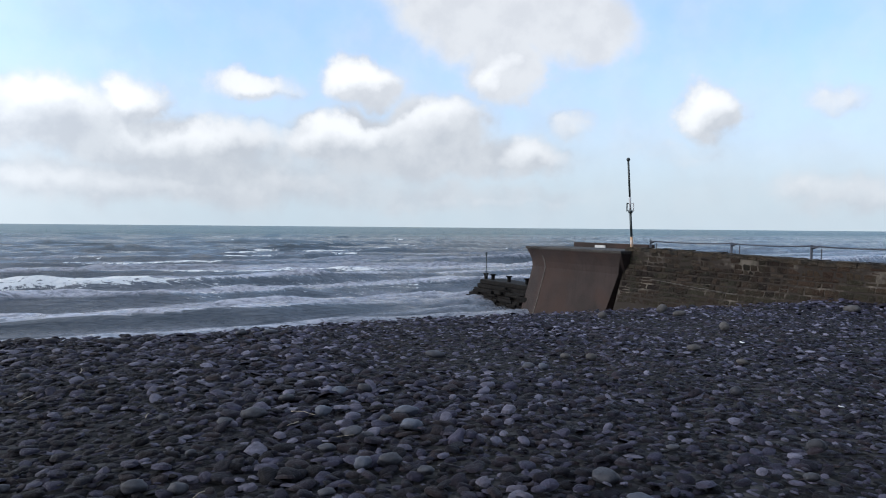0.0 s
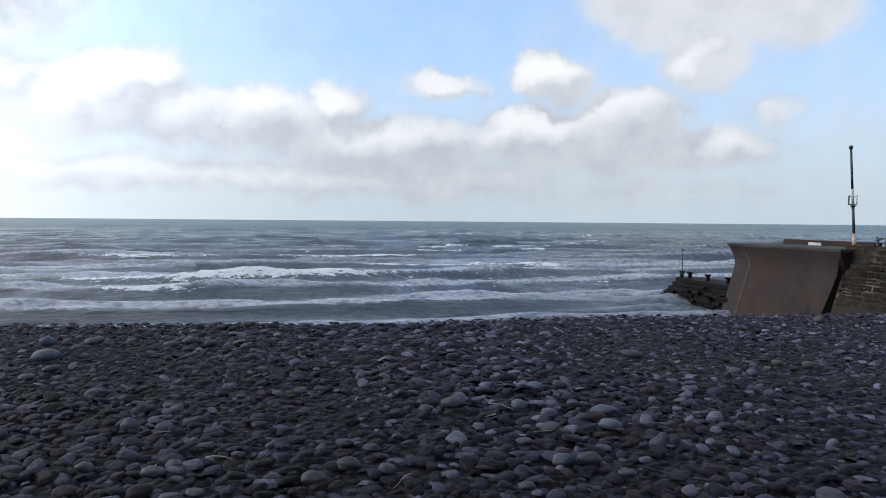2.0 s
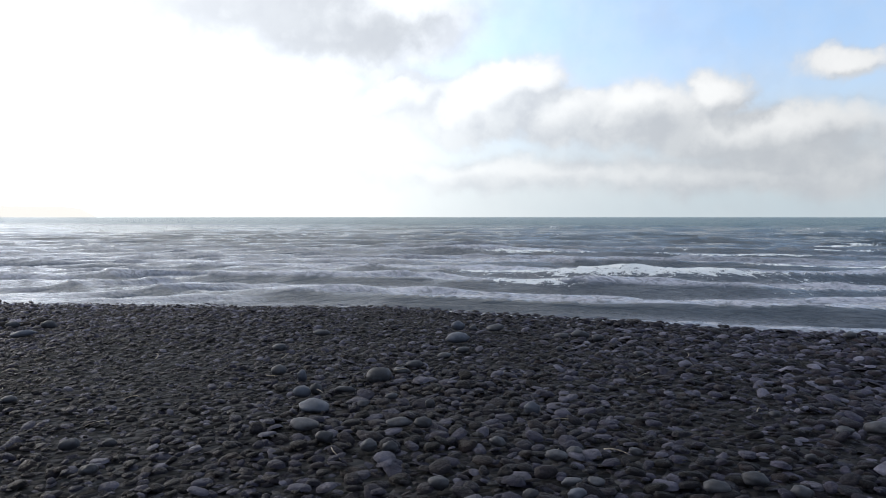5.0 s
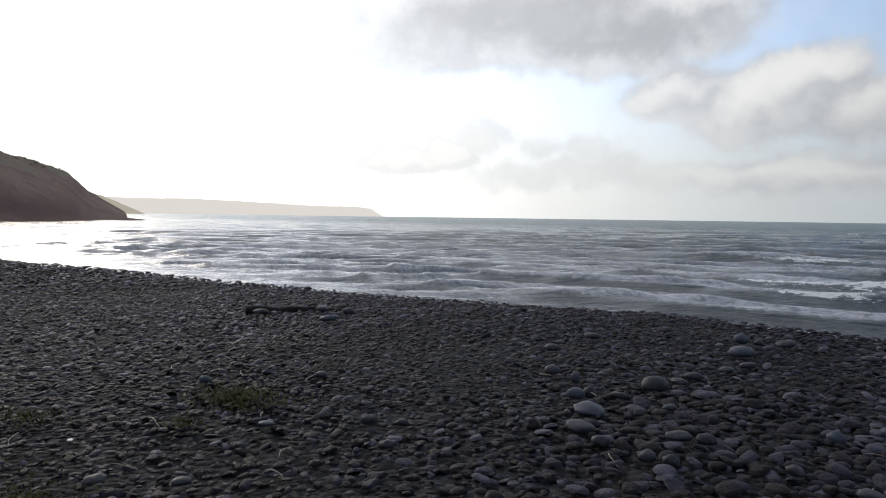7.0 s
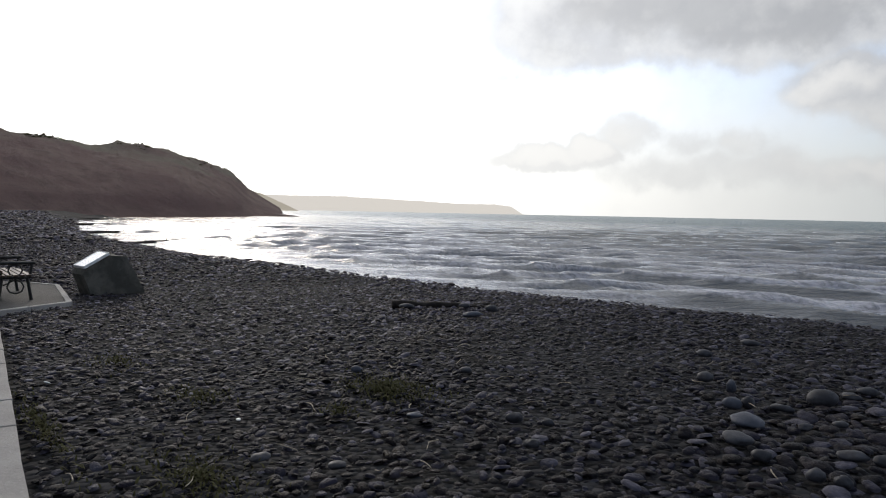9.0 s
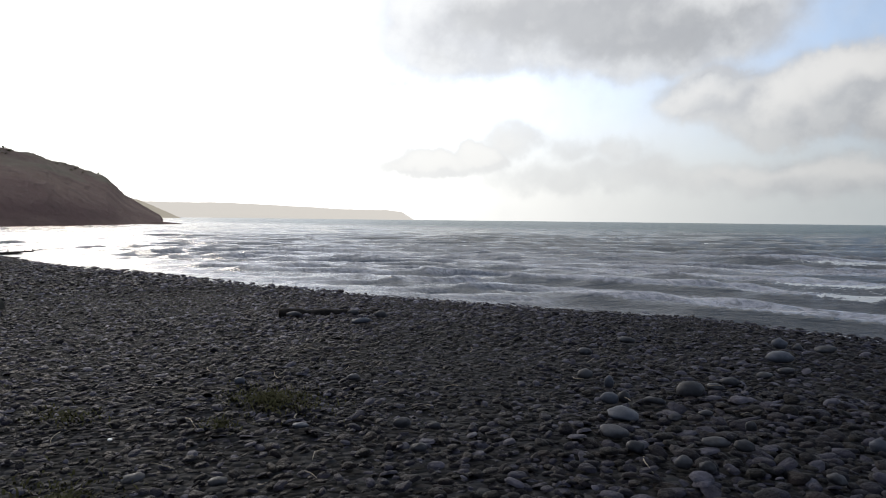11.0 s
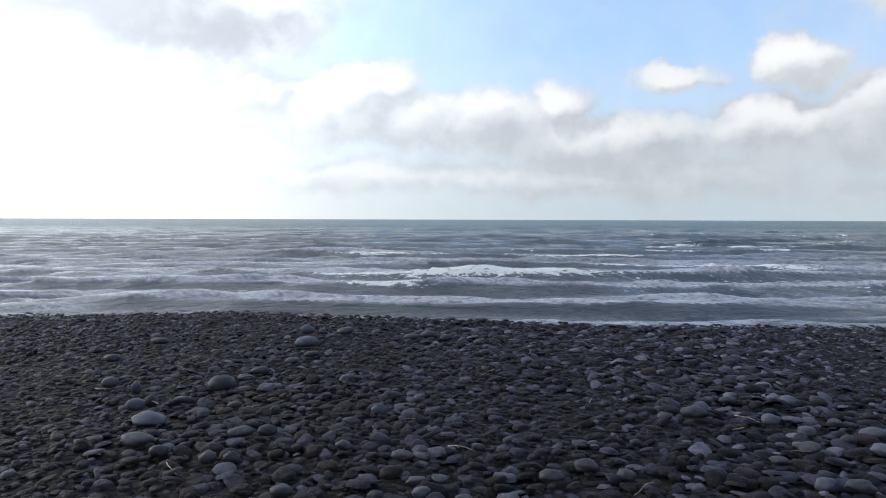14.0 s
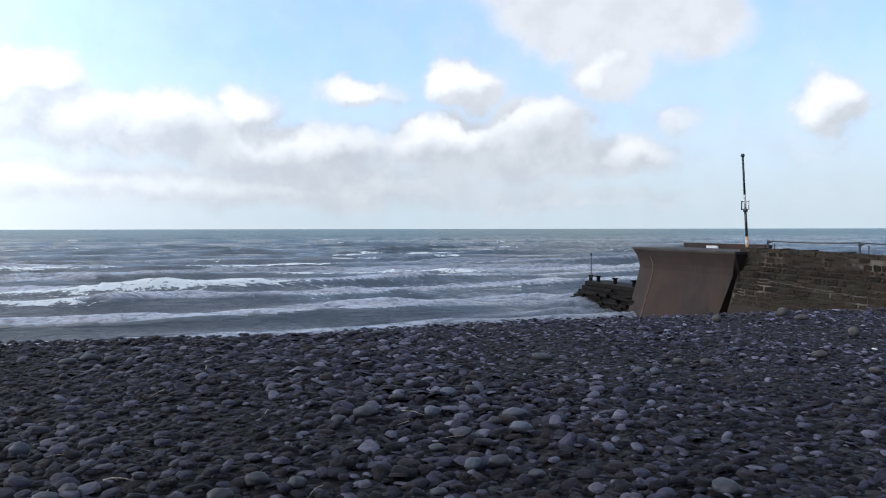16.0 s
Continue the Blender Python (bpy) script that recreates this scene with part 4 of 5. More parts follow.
# ---- bench bay, plinth, kerb ----
def kerb_and_path():
    v = [(-40, kerb_line(-40) - 0.075, 0.085), (12, kerb_line(12) - 0.075, 0.085), (12, -3.2, 0.085), (-40, -1.0, 0.085)]
    path = link_mesh("pavement", v + [(x, y, -0.1) for x, y, _ in v],
                     [(0, 3, 2, 1), (0, 1, 5, 4), (1, 2, 6, 5), (2, 3, 7, 6), (3, 0, 4, 7)], MAT_PAVE)
    tagged(path, "plain grey surfaced promenade path", "path", kind="structure")
    me = None
    kerb = tagged(new("kerb"), "pale concrete edging kerb along the path", "kerb", kind="structure")
    for k in range(15):
        x = -3.4 - 0.785 * k
        if x < -12.6:
            break
        if me is None:
            bm = bmesh.new()
            box(bm, 0, 0, 0, 0.775, 0.15, 0.22, 0.012)
            me = bpy.data.meshes.new("kerb_stone")
            bm.to_mesh(me)
            bm.free()
            me.materials.append(MAT_KERB)
        ob = new("kerb_stone", me)
        ob.parent = kerb
        ob.matrix_world = pose(x, kerb_line(x), 0.0 + 0.004 * (k % 3), 0, 0, -5.0 + 0.5 * ((k * 7) % 3 - 1))


kerb_and_path()


def bench_bay():
    ring = [(-13.2, 1.45), (-13.95, 2.78), (-17.0, 3.12), (-17.8, 2.70), (-19.5, 1.6), (-19.5, 0.6), (-13.0, 0.6)]
    n = len(ring)
    bay = link_mesh("bench_slab", [(x, y, 0.012) for x, y in ring] + [(x, y, -0.12) for x, y in ring],
                    [tuple(range(n - 1, -1, -1))] + [(i, (i + 1) % n, n + (i + 1) % n, n + i) for i in range(n)], MAT_SLAB)
    tagged(bay, "flat concrete slab under a seaside bench", "slab", kind="structure")
    for (x0, y0), (x1, y1) in ((ring[0], ring[1]), (ring[1], ring[2]), (ring[2], ring[3])):
        a, b = Vector((x0, y0, -0.055)), Vector((x1, y1, -0.055))
        count = max(1, round((b - a).length / 0.8))
        for k in range(count):
            p = a.lerp(b, (k + 0.5) / count)
            bm = bmesh.new()
            box(bm, 0, 0, 0, (b - a).length / count - 0.01, 0.10, 0.17, 0.012)
            ob = part("kerb_stone", bm, MAT_KERB, bay)
            ob.matrix_world = Matrix.Translation(p) @ Matrix.Rotation(math.atan2(y1 - y0, x1 - x0), 4, "Z")


bench_bay()


def bench():
    thing = tagged(new("bench"), "cast-iron seaside bench with wooden slats on a slab", "bench")
    thing.matrix_world = pose(-15.42, 2.06, 0.012, 0, 0, 180)
    for s in (-0.8, 0.8):
        bm = bmesh.new()
        tube(bm, (s, -0.24, 0), (s, -0.18, 0.42), 0.03, 0.025, 8)
        tube(bm, (s, 0.26, 0), (s, 0.20, 0.42), 0.03, 0.025, 8)
        tube(bm, (s, 0.20, 0.42), (s, 0.35, 0.80), 0.025, seg=8)
        tube(bm, (s, -0.22, 0.40), (s, 0.24, 0.40), 0.025, seg=8)
        tube(bm, (s, -0.22, 0.40), (s, -0.26, 0.66), 0.022, seg=8)
        tube(bm, (s, -0.30, 0.66), (s, 0.28, 0.66), 0.03, seg=8)
        for k in range(8):
            a0, a1 = k * math.pi / 4, (k + 1) * math.pi / 4
            tube(bm, (s, 0.0 + 0.11 * math.cos(a0), 0.53 + 0.10 * math.sin(a0)), (s, 0.0 + 0.11 * math.cos(a1), 0.53 + 0.10 * math.sin(a1)), 0.014, seg=6)
            tube(bm, (s, 0.0 + 0.13 * math.cos(a0), 0.24 + 0.12 * math.sin(a0)), (s, 0.0 + 0.13 * math.cos(a1), 0.24 + 0.12 * math.sin(a1)), 0.014, seg=6)
        part("end_frame", bm, MAT_IRON, thing, "scrolled black iron end frame")
    for k in range(5):
        bm = bmesh.new()
        box(bm, 0, -0.2 + 0.1 * k, 0.44, 1.78, 0.075, 0.03, 0.006)
        part("seat_slat", bm, MAT_SLAT, thing)
    for k in range(4):
        bm = bmesh.new()
        box(bm, 0, 0.215 + 0.037 * k, 0.50 + 0.09 * k, 1.78, 0.028, 0.07, 0.006)
        part("back_slat", bm, MAT_SLAT, thing)


bench()


def plinth():
    thing = tagged(new("information_plinth"), "grey boulder plinth with a sloping bright metal plaque", "plinth")
    thing.matrix_world = pose(-15.65, 3.70, -0.06, 0, 0, 9) @ Matrix.Diagonal((0.9, 0.84, 1.0, 1))
    bm = bmesh.new()
    # a wedge block: an undercut front, the slope under the plaque, a short flat shoulder and a broken back
    outline = ((-0.38, 0.0), (-0.56, 0.42), (-0.52, 0.52), (0.06, 0.79), (0.46, 0.74), (0.60, 0.48), (0.88, 0.0))
    sides = [[bm.verts.new((x * (1.25 - 0.35 * z), y, z)) for y, z in outline] for x in (-0.27, 0.27)]
    n = len(outline)
    bm.faces.new(sides[0])
    bm.faces.new(sides[1][::-1])
    for k in range(n):
        bm.faces.new((sides[0][k], sides[1][k], sides[1][(k + 1) % n], sides[0][(k + 1) % n]))
    bmesh.ops.triangulate(bm, faces=list(bm.faces))
    bmesh.ops.subdivide_edges(bm, edges=list(bm.edges), cuts=3, use_grid_fill=True)
    for w in bm.verts:
        w.co += Vector([noise.noise(w.co * 4 + Vector((s, 0, 0))) * 0.03 for s in (0, 20, 40)])
    part("boulder_body", bm, MAT_PLINTH, thing)
    tilt = Matrix.Translation((0.0, -0.25, 0.685)) @ Euler((math.atan2(0.28, 0.60), 0, 0)).to_matrix().to_4x4()
    bm = bmesh.new()
    box(bm, 0, 0, 0, 0.56, 0.62, 0.05, 0.008, tilt)
    plate = part("plaque", bm, MAT_PLATE, thing, "bright metal plaque")
    bm = bmesh.new()
    for x, y, sx, sy in ((0, -0.305, 0.60, 0.016), (0, 0.305, 0.60, 0.016), (-0.292, 0, 0.016, 0.59), (0.292, 0, 0.016, 0.59)):
        box(bm, x, y, 0.004, sx, sy, 0.056, 0.004, tilt)
    part("plaque_frame", bm, MAT_WHITE, plate)


plinth()


# ---- far groynes ----
def groyne(x0, y0, x1, y1, z0, z1, posts):
    thing = tagged(new("timber_groyne"), "low dark timber groyne running into the sea", "groyne", "groynes along the beach")
    rng = random.Random(int(-x0))
    a, b = Vector((x0, y0, z0)), Vector((x1, y1, z1))
    turn = (b - a).to_track_quat("X", "Z").to_matrix().to_4x4()
    bm = bmesh.new()
    box(bm, 0, 0, -0.62, (b - a).length, 0.2, 1.1, 0.03, Matrix.Translation((a + b) / 2) @ turn)
    part("planking", bm, MAT_TIMBER, thing)
    for k in range(posts):
        p = a.lerp(b, (k + 0.5) / posts)
        bm = bmesh.new()
        tube(bm, p - Vector((0, 0, 1.5)), p + Vector((0, 0, rng.uniform(-0.1, 0.14))), 0.08, 0.07, 8)
        part("post", bm, MAT_TIMBER, thing)
    # the upper end, half buried in shingle
    top = a - (b - a) * 0.9
    top.z = float(beach_z(np.array(top.x), np.array(top.y))) + 0.12
    bm = bmesh.new()
    turn = (a - top).to_track_quat("X", "Z").to_matrix().to_4x4()
    box(bm, 0, 0, -0.62, (a - top).length, 0.2, 1.1, 0.03, Matrix.Translation((a + top) / 2) @ turn)
    part("upper_planking", bm, MAT_TIMBER, thing, "shingle-buried upper planks")


groyne(-66, 14.6, -86, 29, -1.45, -1.98, 12)
groyne(-97, 17.5, -118, 36, -1.45, -1.98, 12)
groyne(-141, 25.0, -160, 47, -1.40, -1.95, 10)
groyne(-196, 40, -216, 68, -1.40, -1.95, 10)


# ---- weeds ----
def weed(x, y, rx, ry, count, seed):
    rng = random.Random(seed)
    vs, fs = [], []
    for _ in range(count):
        a, d = rng.uniform(0, 6.283), abs(rng.gauss(0, 0.5))
        px, py = x + rx * d * math.cos(a), y + ry * d * math.sin(a)
        h, w = rng.uniform(0.012, 0.035), rng.uniform(0.004, 0.009)
        t = rng.uniform(0, 6.283)
        bend = rng.uniform(0.01, 0.04)
        b = len(vs)
        z = 0.035 + rng.uniform(-0.02, 0.02)
        ux, uy = math.cos(t), math.sin(t)
        vs += [(px - uy * w, py + ux * w, z), (px + uy * w, py - ux * w, z), (px + uy * w + ux * bend * 0.5, py - ux * w + uy * bend * 0.5, z + h * 0.7),
               (px - uy * w + ux * bend * 0.5, py + ux * w + uy * bend * 0.5, z + h * 0.7), (px + ux * bend * 1.4, py + uy * bend * 1.4, z + h)]
        fs += [(b, b + 1, b + 2, b + 3), (b + 3, b + 2, b + 4)]
    ob = link_mesh("weed_patch", vs, fs, MAT_WEED, smooth=True)
    tagged(ob, "low green weeds growing between beach cobbles", "weeds", "weed patches on the beach", "stuff")


for wx, wy, rx, ry, cnt in ((-5.8, 3.95, 0.62, 0.42, 1500), (-6.5, 2.4, 0.45, 0.30, 260), (-4.6, 1.75, 0.75, 0.40, 700), (-8.4, 2.2, 0.8, 0.4, 260), (-5.4, 3.2, 0.25, 0.2, 160), (-6.3, 1.15, 1.6, 0.12, 500)):
    weed(wx, wy, rx * 1.05, ry * 1.05, int(cnt * 0.9), int(wx * 10))


# ---- single large stones ----
# along the shore, seaward, half width, half height
PALE_STONES = (
    (-3.51, 10.59, 0.142, 0.093), (-3.19, 9.60, 0.225, 0.091), (-3.98, 6.82, 0.069, 0.083), (-3.64, 6.24, 0.115, 0.071),
    (-3.27, 5.83, 0.180, 0.055), (-1.45, 6.43, 0.094, 0.065), (-0.77, 4.63, 0.074, 0.046), (-0.22, 4.56, 0.080, 0.048),
    (1.86, 6.57, 0.098, 0.062), (2.24, 7.30, 0.121, 0.046), (2.58, 6.34, 0.152, 0.057), (2.42, 5.81, 0.125, 0.057),
    (1.73, 5.04, 0.084, 0.056), (4.88, 7.62, 0.086, 0.055), 
    (3.11, 3.77, 0.109, 0.044), (-6.68, 4.15, 0.085, 0.050), (-9.18, 7.90, 0.212, 0.064), (-4.92, 3.63, 0.087, 0.023),
)
GREY_STONES_A = (
    (-3.26, 10.55, 0.088, 0.058), (-2.96, 10.73, 0.177, 0.059), (-2.91, 8.96, 0.127, 0.057), (-3.02, 8.56, 0.122, 0.048),
    (-5.24, 9.50, 0.172, 0.057), (-5.18, 8.29, 0.116, 0.059), (-1.90, 10.41, 0.151, 0.048), (-1.65, 10.53, 0.169, 0.072),
    (-1.38, 10.34, 0.116, 0.063), (-3.12, 7.83, 0.134, 0.057), (-3.13, 7.48, 0.116, 0.043), (-3.24, 7.12, 0.186, 0.094),
    (-4.39, 7.02, 0.118, 0.069), (-3.56, 6.37, 0.081, 0.072), (-3.32, 6.51, 0.145, 0.044), (-3.06, 5.30, 0.146, 0.051),
    (-2.92, 6.09, 0.070, 0.041), (-2.79, 6.42, 0.089, 0.037), (-2.35, 6.29, 0.059, 0.056), (-2.37, 5.60, 0.135, 0.050),
)
GREY_STONES_B = (
    (-2.18, 5.67, 0.096, 0.055), (-2.76, 5.09, 0.092, 0.057), (-2.36, 5.03, 0.079, 0.054), (-2.20, 5.05, 0.074, 0.054),
    (-1.49, 5.42, 0.080, 0.042), (-1.01, 5.24, 0.106, 0.044), (-0.91, 5.39, 0.078, 0.033), (-0.84, 4.82, 0.085, 0.030),
    (-0.69, 4.87, 0.070, 0.026), (-0.49, 4.53, 0.080, 0.041), (-1.64, 4.54, 0.092, 0.051), (-1.04, 4.54, 0.067, 0.042),
    (-0.49, 5.45, 0.065, 0.033), (-0.75, 9.30, 0.089, 0.049), (-1.76, 9.46, 0.061, 0.043), (1.26, 6.62, 0.150, 0.061),
    (1.00, 6.53, 0.084, 0.035), (2.53, 7.39, 0.111, 0.059), (2.29, 6.11, 0.078, 0.044), (1.96, 5.65, 0.085, 0.045),
)
GREY_STONES_C = (
    (1.60, 5.50, 0.091, 0.039), (1.93, 5.04, 0.120, 0.057), (0.26, 5.16, 0.103, 0.051), (0.03, 4.96, 0.110, 0.052),
    (0.51, 5.04, 0.080, 0.046), (4.03, 8.93, 0.171, 0.059), (1.95, 11.67, 0.113, 0.054), (2.39, 11.63, 0.151, 0.036),
    (1.91, 5.86, 0.108, 0.037), (2.08, 4.75, 0.082, 0.039), (1.35, 4.61, 0.076, 0.029), (0.65, 5.70, 0.055, 0.035),
    (0.53, 6.85, 0.065, 0.036), (1.65, 7.12, 0.104, 0.044), 
    (4.75, 7.75, 0.108, 0.048), (5.92, 5.63, 0.091, 0.062),
)
GREY_STONES_D = (
    (3.17, 4.20, 0.125, 0.040),
    (4.01, 4.46, 0.067, 0.027), (5.03, 4.03, 0.102, 0.058), (4.43, 3.60, 0.072, 0.034), (-10.58, 7.56, 0.186, 0.059),
    (-10.01, 8.41, 0.145, 0.069), (-9.50, 8.62, 0.142, 0.087), (-4.53, 4.37, 0.100, 0.052), (-4.28, 4.52, 0.069, 0.042),
    (-3.94, 3.99, 0.080, 0.046), (-6.04, 5.11, 0.100, 0.048), (-4.36, 2.58, 0.080, 0.031),
    (-4.73, 2.20, 0.091, 0.031),
)
TAN_STONES = (
    (8.84, 11.65, 0.116, 0.088), (10.30, 11.12, 0.168, 0.080), (9.61, 9.31, 0.106, 0.101), (7.56, 7.91, 0.130, 0.066),
    (7.43, 6.93, 0.105, 0.046), (5.84, 7.96, 0.102, 0.060), (5.57, 8.15, 0.094, 0.052), (14.51, 10.47, 0.227, 0.108),
    (10.54, 11.88, 0.151, 0.108),
)


def large_stones(table, mat, label, seed):
    rng = random.Random(seed)
    for k, (px, py, w, h) in enumerate(table):
        c = max(h * 0.85, 0.25 * w)
        ob = rock("boulder", seed + k, w * 0.76, w * rng.uniform(0.5, 0.72), c, mat, 0.22, 3 if math.hypot(px, py) < 7 else 2)
        side = -math.degrees(math.atan2(px, py))
        ob.matrix_world = pose(px, py, float(beach_z(np.array(px), np.array(py))) + 0.05 + 0.5 * c, rng.uniform(-9, 9), rng.uniform(-9, 9), side + rng.uniform(-14, 14))
        tagged(ob, label, "boulder", "large stones on the beach")


large_stones(TAN_STONES, MAT_TAN, "large rounded grey-brown boulder near the pier foot", 31)
large_stones(PALE_STONES, MAT_PALE, "large pale blue-grey stone lying among cobbles", 11)
for k, table in enumerate((GREY_STONES_A, GREY_STONES_B, GREY_STONES_C, GREY_STONES_D)):
    large_stones(table, MAT_LARGE, "large smooth dark grey stone lying among cobbles", 50 + 40 * k)


def sunken_log():
    """A dark log, half buried, with stones drifted against it."""
    thing = tagged(new("driftwood_log"), "dark waterlogged log half buried among beach cobbles", "log")
    thing.matrix_world = pose(-10.57, 8.35, float(beach_z(np.array(-10.57), np.array(8.35))) + 0.045, 0, 2, 73)
    for name, half, r, dx, dy, turn, seed in (("trunk", 0.95, 0.085, 0.0, 0.0, 0.0, 1), ("broken_limb", 0.36, 0.05, 0.60, -0.16, -24.0, 5)):
        bm = bmesh.new()
        bmesh.ops.create_cone(bm, cap_ends=True, segments=12, radius1=r, radius2=r * 0.75, depth=2 * half, matrix=pose(dx, dy, 0, 0, 90, turn))
        bmesh.ops.subdivide_edges(bm, edges=[e for e in bm.edges if e.calc_length() > half], cuts=11)
        for w in bm.verts:
            w.co += 0.045 * noise.noise_vector(w.co * 3.0 + Vector((seed, 0, 0))) + 0.02 * noise.noise_vector(w.co * 11.0)
        part(name, bm, MAT_LOG, thing, "", True)


sunken_log()


def twigs():
    rng = random.Random(21)
    for k in range(46):
        az = rng.choice((rng.uniform(-80, -45), rng.uniform(-45, 25)))
        d = rng.uniform(4.4, 9.5)
        px, py = d * math.sin(radians(az)), d * math.cos(radians(az))
        if py < kerb_line(px) + 0.3:
            continue
        bm = bmesh.new()
        t, ln = rng.uniform(0, 6.283), rng.uniform(0.10, 0.26)
        p = Vector((0, 0, 0))
        way = Vector((math.cos(t), math.sin(t), rng.uniform(-0.05, 0.25)))
        r = rng.uniform(0.003, 0.006)
        for i in range(4):
            q = p + way * ln / 4
            tube(bm, p, q, r * (1 - 0.15 * i), r * (0.85 - 0.15 * i), 6)
            p = q
            way = (way + Vector((rng.uniform(-0.35, 0.35), rng.uniform(-0.35, 0.35), rng.uniform(-0.25, 0.1)))).normalized()
        ob = part("driftwood_twig", bm, MAT_STRAW, None, "", True)
        ob.location = (px, py, float(beach_z(np.array(px), np.array(py))) + 0.085)
        tagged(ob, "thin bleached twig caught among beach cobbles", "twig", "twigs on the beach")


twigs()
masonry_wall()


def scraps():
    """Bits of washed-up plastic and pale shell."""
    rng = random.Random(33)
    for px, py, size in ((8.54, 7.96, 0.040), (6.26, 4.72, 0.030), (-7.52, 1.39, 0.035), (-5.53, 2.38, 0.030)):
        bm = bmesh.new()
        bmesh.ops.create_icosphere(bm, subdivisions=2, radius=1.0)
        for w in bm.verts:
            w.co = Vector((w.co.x * size * (1 + 0.4 * noise.noise(w.co * 2 + Vector((px, py, 0)))), w.co.y * size * 0.6, w.co.z * size * 0.22))
        ob = part("shell_fragment", bm, MAT_WHITE, None, "", True)
        ob.matrix_world = pose(px, py, float(beach_z(np.array(px), np.array(py))) + 0.10, rng.uniform(-25, 25), rng.uniform(-25, 25), rng.uniform(0, 360))
        tagged(ob, "small bleached white fragment lying on the cobbles", "shell fragment", "white fragments on the beach")


scraps()


# ---- cobbles ----
def cobble_template(seg, polar):
    vs = [(0.0, 0.0, 1.0)]
    for t in polar:
        for k in range(seg):
            a = 2 * math.pi * (k + 0.5 * (polar.index(t) % 2)) / seg
            vs.append((math.sin(t) * math.cos(a), math.sin(t) * math.sin(a), math.cos(t)))
    fs = [(0, 1 + k, 1 + (k + 1) % seg) for k in range(seg)]
    for r in range(len(polar) - 1):
        o, p = 1 + r * seg, 1 + (r + 1) * seg
        for k in range(seg):
            l = (k + 1) % seg
            if r % 2 == 0:
                fs += [(o + k, p + k, o + l), (o + l, p + k, p + l)]
            else:
                fs += [(o + k, p + k, p + l), (o + k, p + l, o + l)]
    return np.array(vs), np.array(fs)


def scatter(cell, lo, hi, seed, spread):
    """Places for stones on the beach between two distances from the path."""
    rng = np.random.default_rng(seed)
    x, y = np.meshgrid(np.arange(-hi, min(hi, 17), cell), np.arange(0.3, 14.5 if hi < 40 else 24.0 if hi < 100 else 36.0, cell), indexing="ij")
    x, y = x.ravel() + rng.uniform(-0.5, 0.5, x.size) * cell, y.ravel() + rng.uniform(-0.5, 0.5, y.size) * cell
    d, a = np.hypot(x, y), np.degrees(np.arctan2(x, y))
    keep = (d >= lo) & (d < hi) & (a > -92) & (a < 62) & (y > kerb_line(x) + 0.13) & (y < ridge(x) + (1.3 if hi < 30 else 9.0))
    keep &= (x < 16.6 - 0.1) & ~((x < -13.13 - 0.53 * (y - 1.45)) & (x > -20) & (y < np.interp(x, (-19.5, -17.8, -17.0, -13.95), (1.7, 2.80, 3.22, 2.88)))) & ~((np.abs(x + 15.65) < 0.5) & (np.abs(y - 3.80) < 0.6))
    for px, py, w, h in PALE_STONES + TAN_STONES + GREY_STONES_A + GREY_STONES_B + GREY_STONES_C + GREY_STONES_D:
        keep &= np.hypot(x - px, y - py) > 0.72 * w
    x, y = x[keep], y[keep]
    big = 0.75 + 0.7 * fbm(x * 0.45 + 30, y * 0.45 + 30, 61, 3)
    if spread > 0.036:
        big *= np.interp(x, (-20, -6, -2.5, 2.5, 5, 12), (0.74, 0.68, 1.04, 1.04, 0.70, 0.80))
    a = np.clip(rng.lognormal(math.log(spread), 0.44, x.size), spread * 0.4, spread * 2.0) * big
    b = a * rng.uniform(0.58, 0.92, x.size)
    c = a * np.where(x > 3.5, rng.uniform(0.18, 0.40, x.size), rng.uniform(0.20, 0.44, x.size))
    z = beach_z(x, y) + rng.uniform(-0.03, 0.055, x.size) * (spread / 0.06) + (0.016 if spread > 0.036 else -0.026)
    return x, y, z, a, b, c, rng


def stone_transforms(x, rng):
    yaw = rng.normal(0, 0.6, x.size)
    tx, ty = rng.normal(0, 0.20, x.size) + 0.10, rng.normal(0, 0.20, x.size)
    cy, sy = np.cos(yaw), np.sin(yaw)
    one, zero = np.ones_like(yaw), np.zeros_like(yaw)
    Rz = np.stack([np.stack([cy, -sy, zero], -1), np.stack([sy, cy, zero], -1), np.stack([zero, zero, one], -1)], 1)
    ca, sa, cb, sb = np.cos(tx), np.sin(tx), np.cos(ty), np.sin(ty)
    Rx = np.stack([np.stack([one, zero, zero], -1), np.stack([zero, ca, -sa], -1), np.stack([zero, sa, ca], -1)], 1)
    Ry = np.stack([np.stack([cb, zero, sb], -1), np.stack([zero, one, zero], -1), np.stack([-sb, zero, cb], -1)], 1)
    return Ry @ Rx @ Rz


def lumpy(T, n, rng):
    """Each stone's own outline, from a template."""
    th = np.arctan2(T[:, 1], T[:, 0])[None]
    flatn = np.sqrt(T[:, 0] ** 2 + T[:, 1] ** 2)[None]
    k = 1 + flatn * (0.14 * rng.normal(0, 1, (n, 1)) * np.cos(2 * th + rng.uniform(0, 6.3, (n, 1))) + 0.09 * rng.normal(0, 1, (n, 1)) * np.cos(3 * th + rng.uniform(0, 6.3, (n, 1))))
    k = np.clip(k + 0.045 * rng.normal(0, 1, (n, T.shape[0])), 0.7, 1.35)
    V = T[None] * k[..., None]
    return np.sign(V) * np.abs(V) ** np.array([0.85, 0.85, 0.72])


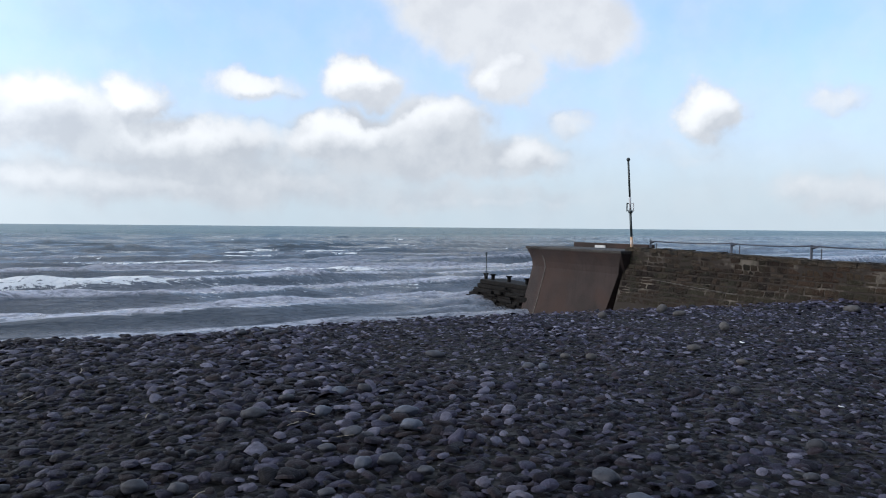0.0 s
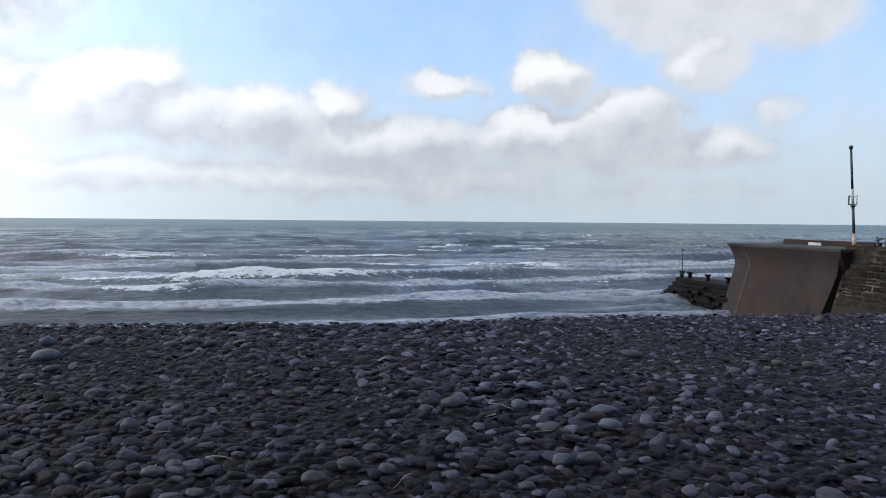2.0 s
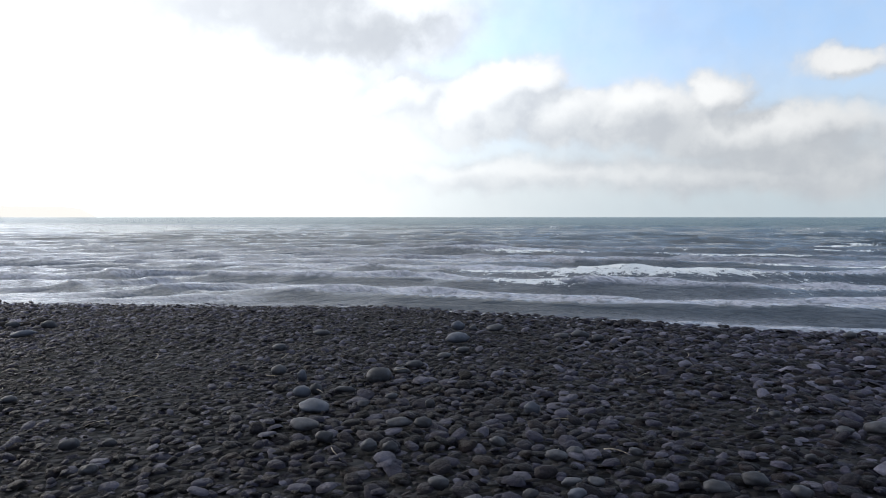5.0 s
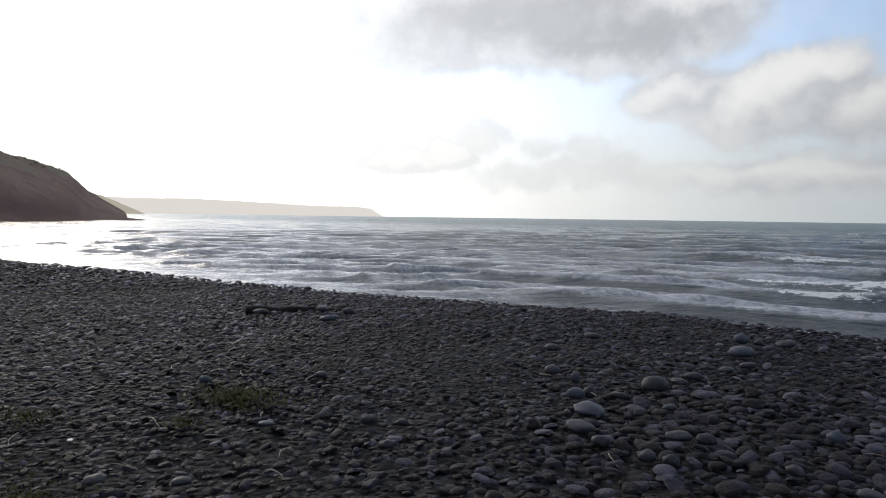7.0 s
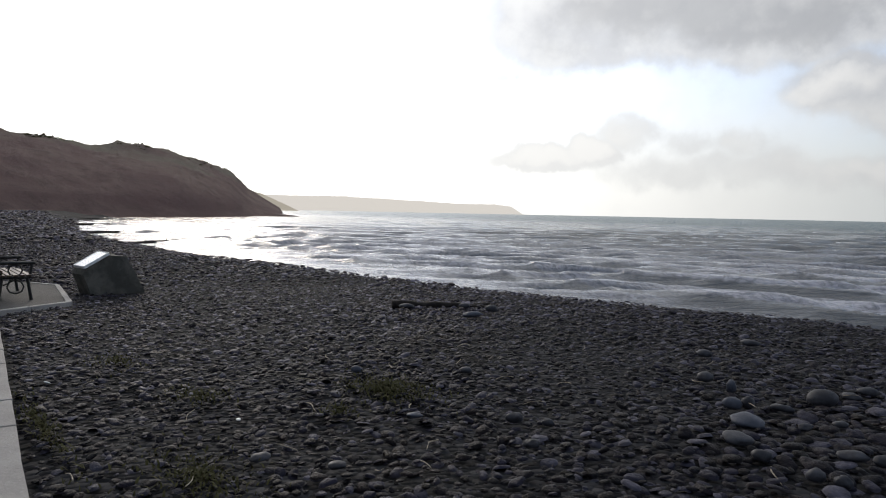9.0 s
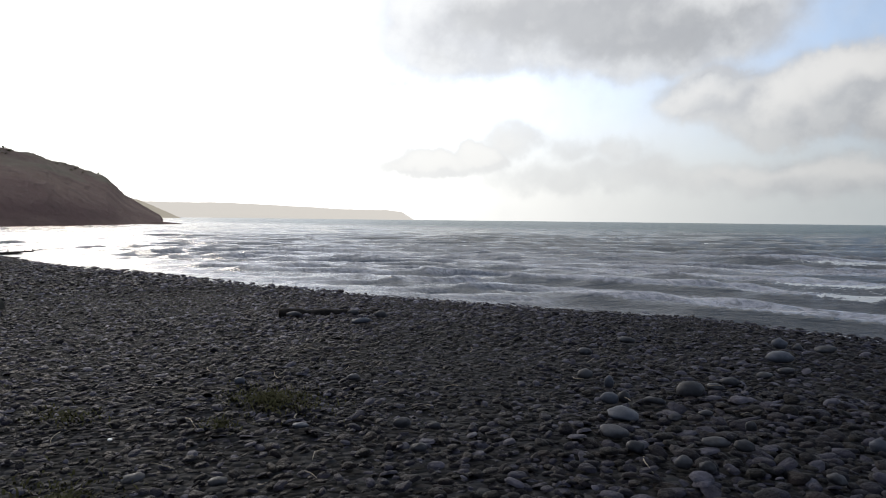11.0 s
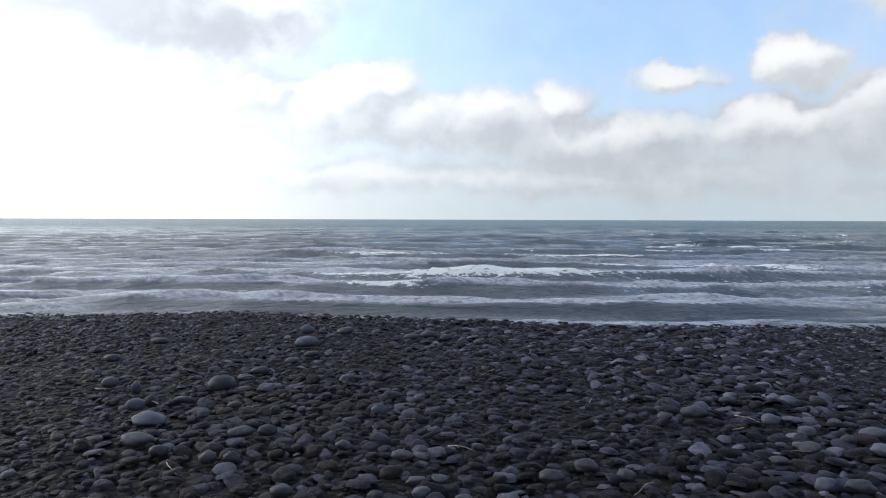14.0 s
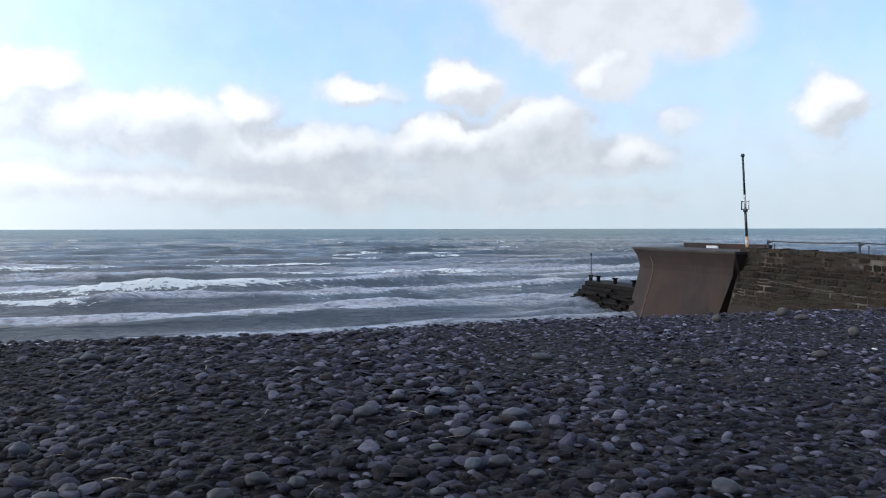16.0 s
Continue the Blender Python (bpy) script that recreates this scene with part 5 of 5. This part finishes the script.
def stones(name, cell, lo, hi, seed, spread, seg, polar, skip=None):
    x, y, z, a, b, c, rng = scatter(cell, lo, hi, seed, spread)
    R = stone_transforms(x, rng)
    T, F = cobble_template(seg, polar)
    V = lumpy(T, x.size, rng) * np.stack([a, b, c], -1)[:, None, :]
    V = np.einsum("nij,nkj->nki", R, V) + np.stack([x, y, z + c * 0.35], -1)[:, None, :]
    rest = np.ones(x.size, bool) if skip is None else ~skip(x, y)
    n = int(rest.sum())
    faces = (F[None] + (np.arange(n) * len(T))[:, None, None]).reshape(-1, 3)
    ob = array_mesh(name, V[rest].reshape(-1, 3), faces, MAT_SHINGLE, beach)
    ob["kind"] = "stuff"
    return x, y, z, a, b, c, R


def nearest(x, y):
    d = np.hypot(x, y)
    order = np.argsort(np.where(np.abs(x) < 4, d, d + 50))
    m = np.zeros(x.size, bool)
    m[order[:300]] = True
    return m


x, y, z, a, b, c, R = stones("near_shingle", 0.100, 3.5, 8.6, 71, 0.0365, 11, [0.5, 1.0, 1.6], nearest)
shapes = []
rng = np.random.default_rng(77)
T, F = cobble_template(8, [0.62, 1.2, 1.75])
for k in range(6):
    vv = lumpy(T, 1, rng)[0]
    me = bpy.data.meshes.new("cobble")
    me.from_pydata([tuple(p) for p in vv], [], [tuple(int(i) for i in f) for f in F])
    me.polygons.foreach_set("use_smooth", [True] * len(me.polygons))
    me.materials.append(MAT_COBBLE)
    shapes.append(me)
for k, i in enumerate(np.where(nearest(x, y))[0]):
    ob = new("cobble", shapes[k % 6])
    ob.parent = beach
    ob.matrix_world = Matrix.Translation((x[i], y[i], z[i] + c[i] * 0.35)) @ Matrix(R[i].tolist()).to_4x4() @ Matrix.Diagonal((a[i], b[i], c[i], 1))
stones("underfoot_shingle", 0.100, 0.3, 3.5, 78, 0.0365, 8, [0.6, 1.2, 1.75])
stones("underfoot_bed_shingle", 0.056, 0.3, 3.5, 79, 0.028, 6, [0.75, 1.6])
stones("near_bed_shingle", 0.066, 3.5, 8.6, 75, 0.031, 7, [0.7, 1.5])
stones("middle_shingle", 0.098, 8.6, 17.0, 72, 0.0362, 8, [0.7, 1.45])
stones("middle_bed_shingle", 0.084, 8.6, 17.0, 76, 0.035, 6, [0.75, 1.6])
stones("far_shingle", 0.13, 17.0, 36.0, 73, 0.058, 6, [0.75, 1.6])
stones("distant_shingle", 0.30, 36.0, 80.0, 74, 0.13, 6, [0.75, 1.6])
stones("remote_shingle", 0.7, 80.0, 190.0, 80, 0.27, 6, [0.75, 1.6])
